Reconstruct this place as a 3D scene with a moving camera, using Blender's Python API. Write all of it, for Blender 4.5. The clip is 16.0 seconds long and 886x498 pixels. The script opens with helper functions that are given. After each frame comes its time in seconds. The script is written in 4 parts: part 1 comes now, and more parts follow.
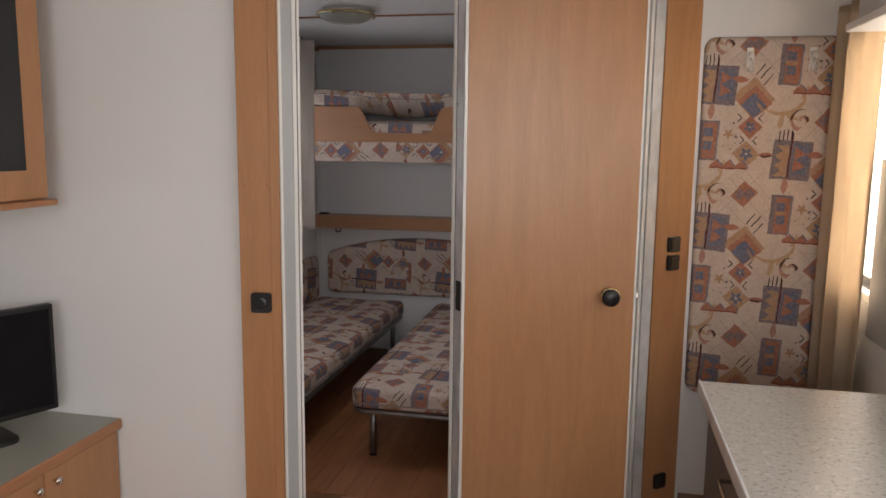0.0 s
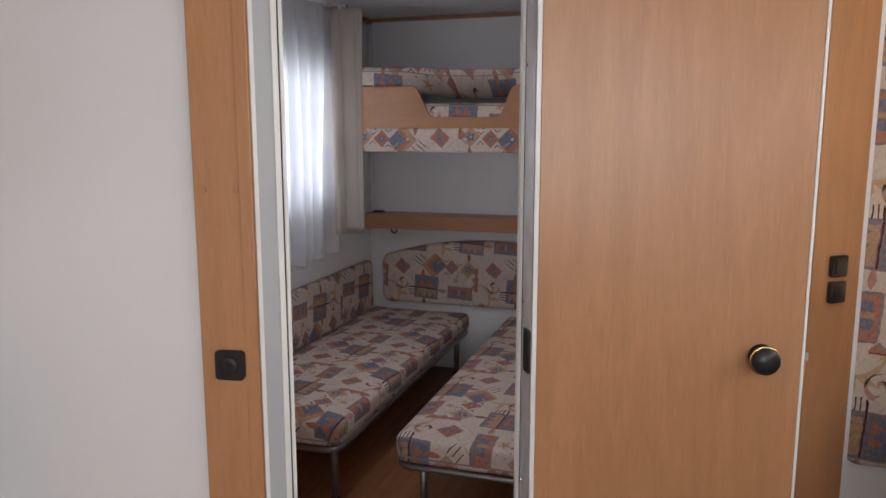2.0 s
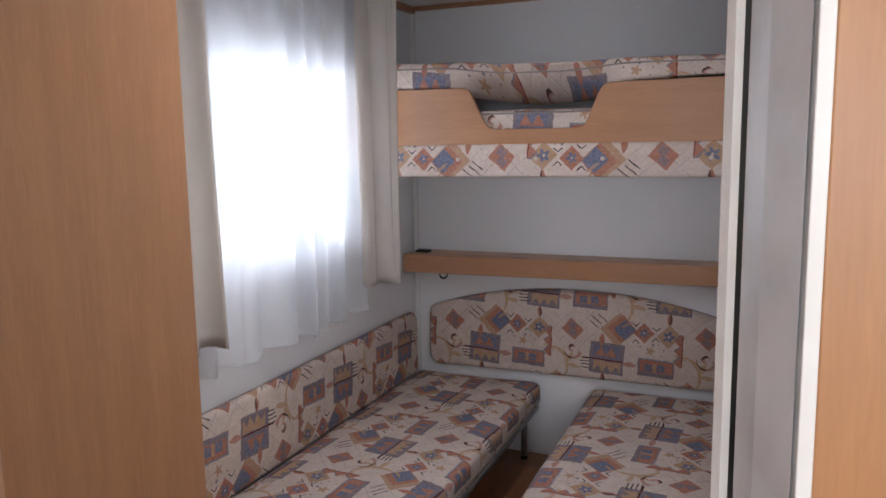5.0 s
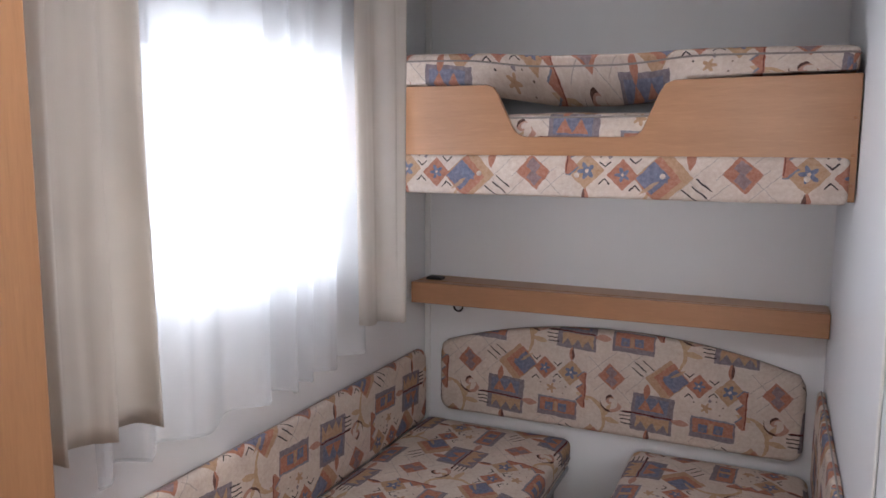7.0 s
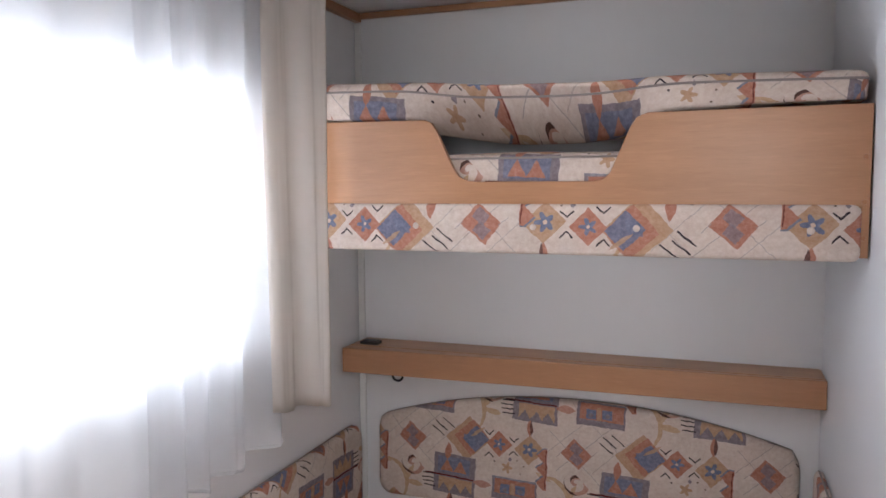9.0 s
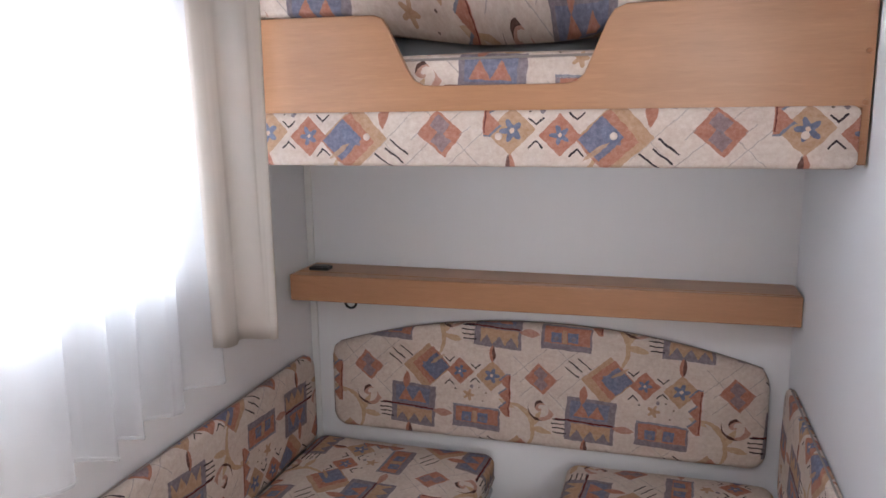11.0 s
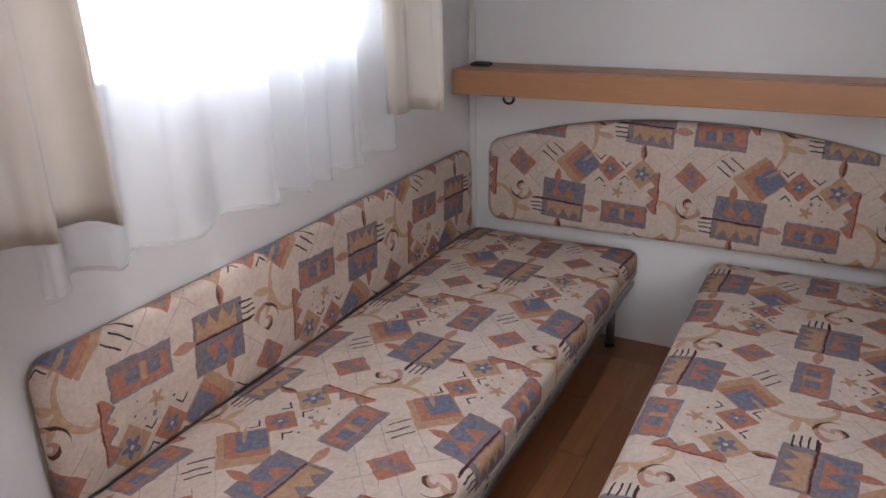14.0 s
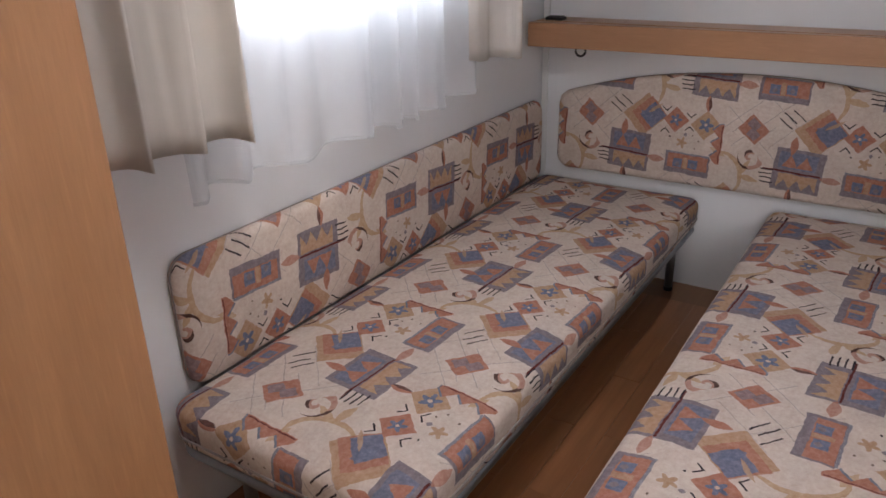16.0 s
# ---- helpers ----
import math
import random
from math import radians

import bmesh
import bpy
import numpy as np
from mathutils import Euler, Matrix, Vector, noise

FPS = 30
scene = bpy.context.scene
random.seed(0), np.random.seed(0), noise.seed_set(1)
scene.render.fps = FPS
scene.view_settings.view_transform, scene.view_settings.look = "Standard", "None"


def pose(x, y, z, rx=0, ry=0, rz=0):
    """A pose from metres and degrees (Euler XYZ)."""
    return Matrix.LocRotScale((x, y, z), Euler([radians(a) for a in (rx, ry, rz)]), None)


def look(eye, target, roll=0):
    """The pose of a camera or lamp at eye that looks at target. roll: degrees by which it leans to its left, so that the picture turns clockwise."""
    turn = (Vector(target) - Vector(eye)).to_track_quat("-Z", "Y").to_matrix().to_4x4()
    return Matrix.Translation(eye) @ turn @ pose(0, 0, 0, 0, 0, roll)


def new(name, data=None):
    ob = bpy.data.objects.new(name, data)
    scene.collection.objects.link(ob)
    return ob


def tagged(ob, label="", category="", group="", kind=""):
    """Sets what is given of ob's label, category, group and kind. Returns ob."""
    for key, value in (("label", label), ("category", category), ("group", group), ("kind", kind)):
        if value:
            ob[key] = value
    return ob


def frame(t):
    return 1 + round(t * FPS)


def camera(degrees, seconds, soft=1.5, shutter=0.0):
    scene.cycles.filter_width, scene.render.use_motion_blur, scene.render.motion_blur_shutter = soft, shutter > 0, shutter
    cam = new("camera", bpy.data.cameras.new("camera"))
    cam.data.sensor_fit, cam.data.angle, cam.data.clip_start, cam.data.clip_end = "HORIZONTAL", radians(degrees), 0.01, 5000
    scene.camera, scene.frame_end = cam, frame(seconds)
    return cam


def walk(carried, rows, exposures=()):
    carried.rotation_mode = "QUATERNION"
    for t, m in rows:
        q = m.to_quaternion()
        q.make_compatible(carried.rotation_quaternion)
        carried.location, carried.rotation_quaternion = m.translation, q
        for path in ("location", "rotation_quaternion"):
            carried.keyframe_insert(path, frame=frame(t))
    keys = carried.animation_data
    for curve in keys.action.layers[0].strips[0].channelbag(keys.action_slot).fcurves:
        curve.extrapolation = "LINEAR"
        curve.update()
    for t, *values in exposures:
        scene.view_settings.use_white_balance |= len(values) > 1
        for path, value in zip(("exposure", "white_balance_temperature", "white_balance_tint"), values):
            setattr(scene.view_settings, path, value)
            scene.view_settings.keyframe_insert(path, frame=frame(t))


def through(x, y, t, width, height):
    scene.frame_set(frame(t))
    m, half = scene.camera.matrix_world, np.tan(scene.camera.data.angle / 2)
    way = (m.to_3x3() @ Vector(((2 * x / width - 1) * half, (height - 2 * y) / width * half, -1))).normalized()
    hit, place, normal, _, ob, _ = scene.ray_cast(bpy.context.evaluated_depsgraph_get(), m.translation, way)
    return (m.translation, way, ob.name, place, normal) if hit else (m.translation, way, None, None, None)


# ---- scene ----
cam = camera(61.2, 16.0, 1.6)
METRES, EYE, TILT, LEAN, TURN = 3.65, 1.559, 0.0, 0.0, 11.8
ROWS = [
    (0.0, 0.0, 0.0, 0.0, 0.1, -8.12, -0.7),
    (0.5, 0.0015, 0.0492, -0.003, 0.86, -8.06, -0.46),
    (1.0, -0.0054, 0.1047, -0.0002, 1.35, -8.23, 0.26),
    (1.5, -0.0019, 0.153, -0.0033, 2.97, -8.59, 0.2),
    (2.0, 0.0094, 0.2157, -0.0046, 6.0, -8.99, 0.02),
    (2.5, 0.0172, 0.266, -0.0045, 8.22, -9.11, -0.16),
    (3.0, 0.0135, 0.3181, -0.0029, 9.16, -8.77, -0.29),
    (3.5, 0.0021, 0.3689, 0.0008, 9.3, -8.5, -0.14),
    (4.0, -0.0045, 0.4163, -0.0033, 9.74, -8.31, 0.44),
    (6.5, -0.0455, 0.6308, 0.0009, 12.04, -7.46, 0.12),
    (7.0, -0.0481, 0.665, 0.0026, 12.33, -7.5, -0.29),
    (7.5, -0.0457, 0.6948, 0.0062, 13.04, -6.74, -0.33),
    (8.0, -0.0473, 0.7238, 0.0077, 12.58, -5.31, 0.05),
    (8.5, -0.0538, 0.7546, 0.0123, 10.47, -4.51, 0.28),
    (11.0, -0.0704, 0.8338, 0.0023, 4.49, -10.86, 0.9),
    (11.5, -0.0713, 0.8335, -0.0041, 4.78, -12.8, 0.93),
    (12.0, -0.0709, 0.8299, -0.0116, 5.44, -15.02, 1.0),
    (12.5, -0.0705, 0.8256, -0.0205, 6.58, -16.77, 1.16),
    (13.0, -0.0688, 0.814, -0.0305, 8.91, -18.14, 1.31),
    (13.5, -0.0711, 0.7967, -0.0417, 11.99, -19.33, 1.29),
    (14.0, -0.0711, 0.7763, -0.0527, 15.74, -20.83, 1.29),
    (14.5, -0.0701, 0.7609, -0.0561, 18.65, -22.41, 1.55),
    (15.0, -0.0697, 0.7506, -0.0521, 20.88, -23.56, 1.78),
    (15.5, -0.0674, 0.7361, -0.0521, 21.57, -23.37, 1.64),
    (16.0, -0.0615, 0.712, -0.0542, 20.76, -23.37, 1.35),
]
EXPOSURES = [(0.0, -0.85, 6400, 12), (2.0, -0.62, 6000, 12), (3.5, -0.33, 5700, 11), (4.2, -0.13, 5750, 11), (6.5, 0.3, 6050, 11), (8.5, 0.47, 6050, 11), (11.0, 0.62, 6050, 11), (13.5, 0.6, 6050, 11), (16.0, 0.47, 6100, 11)]
walk(cam, [(t, pose(0, 0, EYE, TILT, LEAN, TURN) @ pose(METRES * x, METRES * y, METRES * z, 90 + pitch, roll, yaw)) for t, x, y, z, yaw, pitch, roll in ROWS], EXPOSURES)

# ---- plan, in metres ----
XL, XR, YB = -2.085, -0.478, 5.32        # bedroom: outer wall, washroom wall, end wall
CEIL = 2.24
XE = 0.95                                # outer wall on the kitchen side
YF = 2.05                                # face of the partition towards the living room
YS = -1.9                                # end wall of the living room
PB, PC, PD, PG = Vector((-0.909, 2.029)), Vector((-0.864, 2.076)), Vector((-0.466, 2.41)), Vector((0.349, 3.139))
DIAG = (PG - PB).normalized()            # the slanted partition with the two doorways
DNORM = Vector((DIAG.y, -DIAG.x))        # towards the living room

# ---- world, sun, large lights ----
world = bpy.data.worlds.new("sky")
scene.world = world
world.use_nodes = True
wn = world.node_tree
sky = wn.nodes.new("ShaderNodeTexSky")
sky.sky_type, sky.sun_disc = "NISHITA", False
sky.sun_elevation, sky.sun_rotation = radians(42), radians(120)
wn.links.new(sky.outputs[0], wn.nodes["Background"].inputs[0])
wn.nodes["Background"].inputs[1].default_value = 0.12
sun = new("sun", bpy.data.lights.new("sun", "SUN"))
sun.data.energy, sun.data.angle, sun.data.color = 1.0, radians(12), (1.0, 0.95, 0.87)
sun.matrix_world = look((6, -3, 8), (0, 0, 0))


def window_light(name, eye, target, w, h, watts, colour):
    """The sky's light in a window's opening."""
    lamp = new(name, bpy.data.lights.new(name, "AREA"))
    lamp.data.shape, lamp.data.size, lamp.data.size_y = "RECTANGLE", w, h
    lamp.data.energy, lamp.data.color = watts, colour
    lamp.matrix_world = look(eye, target)
    return lamp


bed_sky = window_light("daylight_bedroom", (XL - 0.16, 4.09, 1.495), (XL + 1, 4.09, 1.72), 0.94, 0.74, 7.6, (0.93, 0.955, 1.0))
bed_sky.data.spread = radians(104)
window_light("daylight_living_end", (0.2, YS - 0.12, 1.62), (0.2, 0, 1.61), 1.4, 0.82, 62, (1.0, 0.97, 0.94))
window_light("daylight_kitchen", (XE + 0.16, 1.0, 1.5), (0, 1.0, 1.49), 3.3, 0.95, 50, (1.0, 0.91, 0.79))
# fill for the bedroom, through a rooflight added out of view
window_light("fill_rooflight", (-1.08, 3.25, CEIL + 0.06), (-1.08, 3.251, 0), 0.46, 0.44, 5.0, (1.0, 0.97, 0.97))
window_light("daylight_kitchen_curtain", (XE + 0.16, 3.15, 1.5), (0, 3.15, 1.49), 0.86, 0.95, 50, (1.0, 0.89, 0.74))
window_light("daylight_washroom", (XE + 0.16, 4.2, 1.7), (0, 4.2, 1.69), 0.4, 0.4, 5, (0.92, 1.0, 0.9))


# ---- materials ----
class Nodes:
    """A short way to write node materials."""

    def __init__(self, name, rough=0.5, metal=0.0, spec=0.5):
        self.mat = bpy.data.materials.new(name)
        self.mat.use_nodes = True
        self.t = self.mat.node_tree
        self.b = self.t.nodes["Principled BSDF"]
        self.b.inputs["Roughness"].default_value = rough
        self.b.inputs["Metallic"].default_value = metal
        self.b.inputs["Specular IOR Level"].default_value = spec

    def put(self, socket, v):
        if isinstance(v, bpy.types.NodeSocket):
            self.t.links.new(v, socket)
        elif isinstance(v, tuple) and len(v) == 3 and socket.type == "RGBA":
            socket.default_value = (*v, 1)
        else:
            socket.default_value = v

    def node(self, kind, out=0, **inputs):
        n = self.t.nodes.new(kind)
        for k, v in inputs.items():
            self.put(n.inputs[int(k[1:])] if k[0] == "i" and k[1:].isdigit() else n.inputs[k], v)
        return n.outputs[out]

    def math(self, op, a, b=0.0, c=0.0):
        n = self.t.nodes.new("ShaderNodeMath")
        n.operation = op
        for i, v in enumerate((a, b, c)):
            self.put(n.inputs[i], v)
        return n.outputs[0]

    def vec(self, op, *args):
        n = self.t.nodes.new("ShaderNodeVectorMath")
        n.operation = op
        for i, v in enumerate(args):
            self.put(n.inputs[i], v)
        return n.outputs[0]

    def mapping(self, v, loc=(0, 0, 0), rot=0.0, scale=(1, 1, 1), kind="POINT"):
        n = self.t.nodes.new("ShaderNodeMapping")
        n.vector_type = kind
        self.put(n.inputs["Vector"], v)
        if kind != "NORMAL":
            n.inputs["Location"].default_value = loc
        n.inputs["Rotation"].default_value = (0, 0, radians(rot))
        n.inputs["Scale"].default_value = scale
        return n.outputs[0]

    def mix(self, f, a, b, blend="MIX"):
        n = self.t.nodes.new("ShaderNodeMix")
        n.data_type, n.blend_type = "RGBA", blend
        for i, v in ((0, f), (6, a), (7, b)):
            self.put(n.inputs[i], v)
        return n.outputs[2]

    def noise(self, v, scale, detail=3.0, rough=0.5, out=0):
        return self.node("ShaderNodeTexNoise", out, Vector=v, Scale=scale, Detail=detail, Roughness=rough)

    def ramp(self, v, lo, hi, a=0.0, b=1.0):
        n = self.t.nodes.new("ShaderNodeMapRange")
        for i, x in enumerate((v, lo, hi, a, b)):
            self.put(n.inputs[i], x)
        return n.outputs[0]

    def obj(self):
        return self.node("ShaderNodeTexCoord", 3)

    def world(self):
        return self.node("ShaderNodeNewGeometry", 0)

    def uv(self):
        return self.node("ShaderNodeTexCoord", 2)

    def bump(self, h, strength=0.2, dist=0.002):
        n = self.t.nodes.new("ShaderNodeBump")
        n.inputs["Strength"].default_value, n.inputs["Distance"].default_value = strength, dist
        self.put(n.inputs["Height"], h)
        self.t.links.new(n.outputs[0], self.b.inputs["Normal"])

    def colour(self, c):
        self.put(self.b.inputs["Base Color"], c)
        return self.mat


def painted(name, colour, rough=0.5, fine=90.0, amount=0.06, bump=0.05, stretch=(1, 1, 1)):
    """A nearly plain surface with soft blotches and a fine grain."""
    m = Nodes(name, rough)
    p = m.mapping(m.world(), scale=stretch)
    big = m.noise(m.world(), 2.3, 4)
    small = m.noise(p, fine, 3)
    f = m.math("ADD", m.math("MULTIPLY", m.math("SUBTRACT", big, 0.5), amount * 1.6), m.math("MULTIPLY", m.math("SUBTRACT", small, 0.5), amount))
    c = m.mix(m.math("ADD", f, 0.5), tuple(x * 0.82 for x in colour), tuple(min(x * 1.18, 0.95) for x in colour))
    m.put(m.b.inputs["Roughness"], m.ramp(big, 0.3, 0.7, rough - 0.05, rough + 0.07))
    m.bump(small, bump, 0.001)
    return m.colour(c)


def wood(name, light, dark, rough=0.32, axis="z", scale=1.0):
    """Beech-look laminate: drifting flame figure, long soft streaks, short dark and pale flecks."""
    m = Nodes(name, rough)
    long = {"z": 2, "x": 0, "y": 1}[axis]

    def along(k):
        return m.mapping(m.world(), scale=tuple(k if i == long else 1.0 for i in range(3)))

    drift = m.vec("SCALE", m.vec("SUBTRACT", m.noise(along(0.35), 3.2 * scale, 3, 0.5, 1), (0.5, 0.5, 0.5)), (0, 0, 0))
    drift.node.inputs["Scale"].default_value = 0.16
    flame = m.noise(m.vec("ADD", along(0.09), drift), 11 * scale, 2, 0.45)
    rings = m.math("PINGPONG", m.math("MULTIPLY", flame, 7.0), 1.0)
    bands = m.noise(along(0.07), 14 * scale, 3, 0.5)
    streak = m.noise(along(0.02), 55 * scale, 3, 0.55)
    fleck = m.noise(along(0.06), 420 * scale, 2, 0.6)
    dash = m.noise(along(0.10), 130 * scale, 2, 0.5)
    cloud = m.noise(along(0.5), 2.4, 4, 0.6)
    f = m.math("MULTIPLY_ADD", streak, 0.38, m.math("MULTIPLY_ADD", bands, 0.42, m.math("MULTIPLY_ADD", rings, 0.4, -0.14)))
    c = m.mix(f, light, dark)
    c = m.mix(m.ramp(fleck, 0.35, 0.85, 0, 0.2), c, tuple(x * 0.6 for x in dark))
    c = m.mix(m.ramp(dash, 0.58, 0.72, 0, 0.22), c, tuple(min(x * 1.22, 0.9) for x in light))
    c = m.mix(m.ramp(dash, 0.42, 0.3, 0, 0.2), c, tuple(x * 0.8 for x in dark))
    c = m.mix(m.ramp(cloud, 0.3, 0.7, 0, 0.32), c, tuple(x * 0.8 for x in light))
    m.put(m.b.inputs["Roughness"], m.ramp(cloud, 0.3, 0.7, rough - 0.02, rough + 0.06))
    m.bump(fleck, 0.05, 0.0006)
    return m.colour(c)


def metal(name, colour, rough=0.35):
    m = Nodes(name, rough, 1.0)
    n = m.noise(m.mapping(m.world(), scale=(1, 1, 0.05)), 240, 2)
    m.put(m.b.inputs["Roughness"], m.ramp(n, 0.3, 0.7, rough - 0.08, rough + 0.1))
    return m.colour(m.mix(m.ramp(m.noise(m.world(), 14, 3), 0.35, 0.7), colour, tuple(x * 0.8 for x in colour)))


def plastic(name, colour, rough=0.4):
    m = Nodes(name, rough)
    m.bump(m.noise(m.world(), 500, 2), 0.05, 0.0005)
    return m.colour(m.mix(m.noise(m.world(), 30, 3), tuple(x * 0.85 for x in colour), tuple(x * 1.1 for x in colour)))


PERIOD = 0.61
CREAM, RUST, BLUE, OCHRE, PLUM, INK = (0.67, 0.565, 0.485), (0.42, 0.19, 0.13), (0.17, 0.185, 0.26), (0.46, 0.295, 0.185), (0.235, 0.195, 0.21), (0.04, 0.03, 0.035)


def fabric(name, lift=0.0):
    """Printed upholstery: hand-drawn diamonds, framed squares, scrolls and strokes in a half-drop repeat; UV in metres."""
    m = Nodes(name, 0.88, 0, 0.15)
    uv = m.uv()
    wob = m.vec("SCALE", m.vec("SUBTRACT", m.noise(uv, 30, 3, 0.6, 1), (0.5, 0.5, 0.5)), (0, 0, 0))
    wob.node.inputs["Scale"].default_value = 0.012
    flat = m.vec("MULTIPLY", m.vec("ADD", uv, wob), (1, 1, 0))
    side = PERIOD / math.sqrt(2)
    turned = m.mapping(flat, rot=-45)
    wash = m.noise(uv, 75, 5, 0.75)
    patch = m.noise(uv, 16, 3, 0.6)
    c = m.mix(m.ramp(m.noise(uv, 7, 4, 0.6), 0.35, 0.7), tuple(x + lift for x in CREAM), tuple(x * 0.86 + lift for x in CREAM))

    c = m.mix(m.ramp(m.noise(uv, 13, 5, 0.7), 0.45, 0.75, 0, 0.55), c, (0.55, 0.415, 0.345))
    c = m.mix(m.ramp(m.noise(uv, 34, 5, 0.7), 0.52, 0.8, 0, 0.4), c, (0.5, 0.405, 0.36))

    inks = dict(rust=RUST, blue=BLUE, ochre=OCHRE, plum=PLUM, ink=INK, grey=(0.33, 0.29, 0.27), pale=(0.62, 0.46, 0.36), curl=(0.44, 0.235, 0.175), umber=(0.085, 0.045, 0.035), vine=(0.5, 0.335, 0.2), wine=(0.13, 0.03, 0.025), slate=(0.2, 0.21, 0.25))

    def motif(u, v):
        q = Vector((u + v, v - u)) / math.sqrt(2)
        w = m.vec("WRAP", m.vec("SUBTRACT", turned, (q.x, q.y, 0)), (side / 2, side / 2, 1), (-side / 2, -side / 2, -1))
        return m.mapping(w, rot=45)

    def local(w, x, y, hx, hy, rot=0):
        return m.mapping(w, (x, y, 0), rot, (hx, hy, 1), "TEXTURE")

    def split(v):
        n = m.t.nodes.new("ShaderNodeSeparateXYZ")
        m.put(n.inputs[0], v)
        return n.outputs[0], m.math("ADD", n.outputs[1], n.outputs[2])

    def inside(p):
        x, y = split(m.vec("ABSOLUTE", p))
        return m.math("LESS_THAN", m.math("MAXIMUM", x, y), 1.0)

    def lens(p):
        x, y = split(m.vec("ABSOLUTE", p))
        return m.math("LESS_THAN", m.math("MULTIPLY_ADD", x, x, y), 1.0)

    def length(p):
        n = m.t.nodes.new("ShaderNodeVectorMath")
        n.operation = "LENGTH"
        m.put(n.inputs[0], p)
        return n.outputs["Value"]

    def lay(mask, ink, strength=1.0):
        nonlocal c
        f = mask if strength == 1.0 else m.math("MULTIPLY", mask, strength)
        c = m.mix(f, c, inks[ink])

    def star(w, x, y, r, points, ink):
        p = local(w, x, y, r, r)
        px, py = split(p)
        a = m.math("ARCTAN2", py, px)
        k = m.math("MULTIPLY_ADD", m.math("COSINE", m.math("MULTIPLY", a, float(points))), 0.25, 0.68)
        lay(m.math("LESS_THAN", length(p), k), ink)

    def zigzag(w, x, y, hx, hy, rot, teeth, low, high, ink):
        p = local(w, x, y, hx, hy, rot)
        px, py = split(p)
        tri = m.math("PINGPONG", m.math("ADD", px, 1.0), 1.0 / teeth)
        edge = m.math("MULTIPLY_ADD", tri, (high - low) * teeth, low)
        lay(m.math("MULTIPLY", inside(p), m.math("LESS_THAN", py, edge)), ink)

    def strokes(w, places, half, rot, ink="ink", thick=0.0022):
        for x, y in places:
            lay(inside(local(w, x, y, half, thick, rot)), ink)

    def chevron(w, x, y, up):
        for sgn in (-1, 1):
            lay(inside(local(w, x + sgn * 0.008, y, 0.0125, 0.002, sgn * up * 42)), "ink")

    # thin pencil lines crossing the ground on both slants
    w = motif(-0.2, 0.02)
    for x, y, half, rot, k in ((0.02, 0.0, 0.15, 42, 0.7), (-0.02, -0.05, 0.13, -45, 0.65), (-0.06, 0.02, 0.11, 42, 0.6), (0.05, 0.06, 0.12, -45, 0.55), (0.1, -0.03, 0.09, 44, 0.5)):
        lay(inside(local(w, x, y, half, 0.0012, rot)), "grey", k)
    # vine: a tapering bow from the diamond's corner to the bar, a leaf, and a curled tip
    w = motif(0.305, -0.305)
    p = local(w, -0.02, 0.108, 0.082, 0.094)
    px, py = split(p)
    grow = m.math("MULTIPLY", m.math("ADD", px, 0.25), m.math("MULTIPLY_ADD", py, 0.04, 0.075))
    bow = m.math("MULTIPLY", m.math("LESS_THAN", m.math("ABSOLUTE", m.math("SUBTRACT", length(p), 0.95)), grow), m.math("GREATER_THAN", px, -0.2))
    lay(bow, "vine", 0.92)
    lay(m.math("MULTIPLY", bow, m.math("GREATER_THAN", length(p), 1.0)), "ochre", 0.5)
    lay(lens(local(w, 0.088, 0.112, 0.036, 0.011, -12)), "vine", 0.9)
    lay(lens(local(w, 0.07, 0.15, 0.036, 0.010, 62)), "vine", 0.9)
    lay(lens(local(w, -0.03, 0.196, 0.03, 0.01, -25)), "vine", 0.85)
    p = local(w, 0.086, 0.19, 0.046, 0.044)
    px, py = split(p)
    ang = m.math("ARCTAN2", m.math("MULTIPLY", py, -1.0), px)
    coil = m.math("FRACT", m.math("ADD", m.math("SUBTRACT", m.math("MULTIPLY", length(p), 1.2), m.math("DIVIDE", ang, 2 * math.pi)), 0.35))
    ring = m.math("MULTIPLY", m.math("LESS_THAN", length(p), 1.0), m.math("LESS_THAN", coil, m.math("MULTIPLY_ADD", length(p), 0.22, 0.28)))
    lay(ring, "curl", 0.9)
    lay(m.math("MULTIPLY", ring, m.math("GREATER_THAN", m.math("MULTIPLY_ADD", m.math("SUBTRACT", py, px), 0.35, length(p)), 0.6)), "umber", 0.95)
    # large diamond
    w = motif(0, 0)
    lay(inside(local(w, -0.004, 0, 0.062, 0.057, 42)), "ochre")
    lay(inside(local(w, 0.012, 0.006, 0.05, 0.047, 42)), "rust", 0.9)
    zigzag(w, 0.0, -0.006, 0.046, 0.02, -46, 4, -0.6, 0.8, "rust")
    lay(inside(local(w, 0.026, 0.002, 0.037, 0.034, 45)), "blue", 0.95)
    lay(lens(local(w, 0.004, -0.004, 0.03, 0.016, -40)), "blue", 0.8)
    lay(lens(local(w, 0.035, 0.03, 0.035, 0.006, 35)), "ochre", 0.85)
    strokes(w, ((-0.118, 0.02), (-0.106, 0.04), (-0.078, 0.052)), 0.028, -38)
    # small diamonds with stars
    w = motif(0.165, -0.012)
    lay(inside(local(w, -0.051, 0.006, 0.034, 0.034, 45)), "rust")
    lay(inside(local(w, 0.059, -0.004, 0.041, 0.037, 45)), "ochre")
    star(w, -0.051, 0.006, 0.025, 5, "blue")
    star(w, 0.059, -0.004, 0.03, 5, "blue")
    lay(lens(local(w, 0.059, -0.004, 0.006, 0.006)), "pale")
    lay(lens(local(w, -0.051, 0.006, 0.005, 0.005)), "pale")
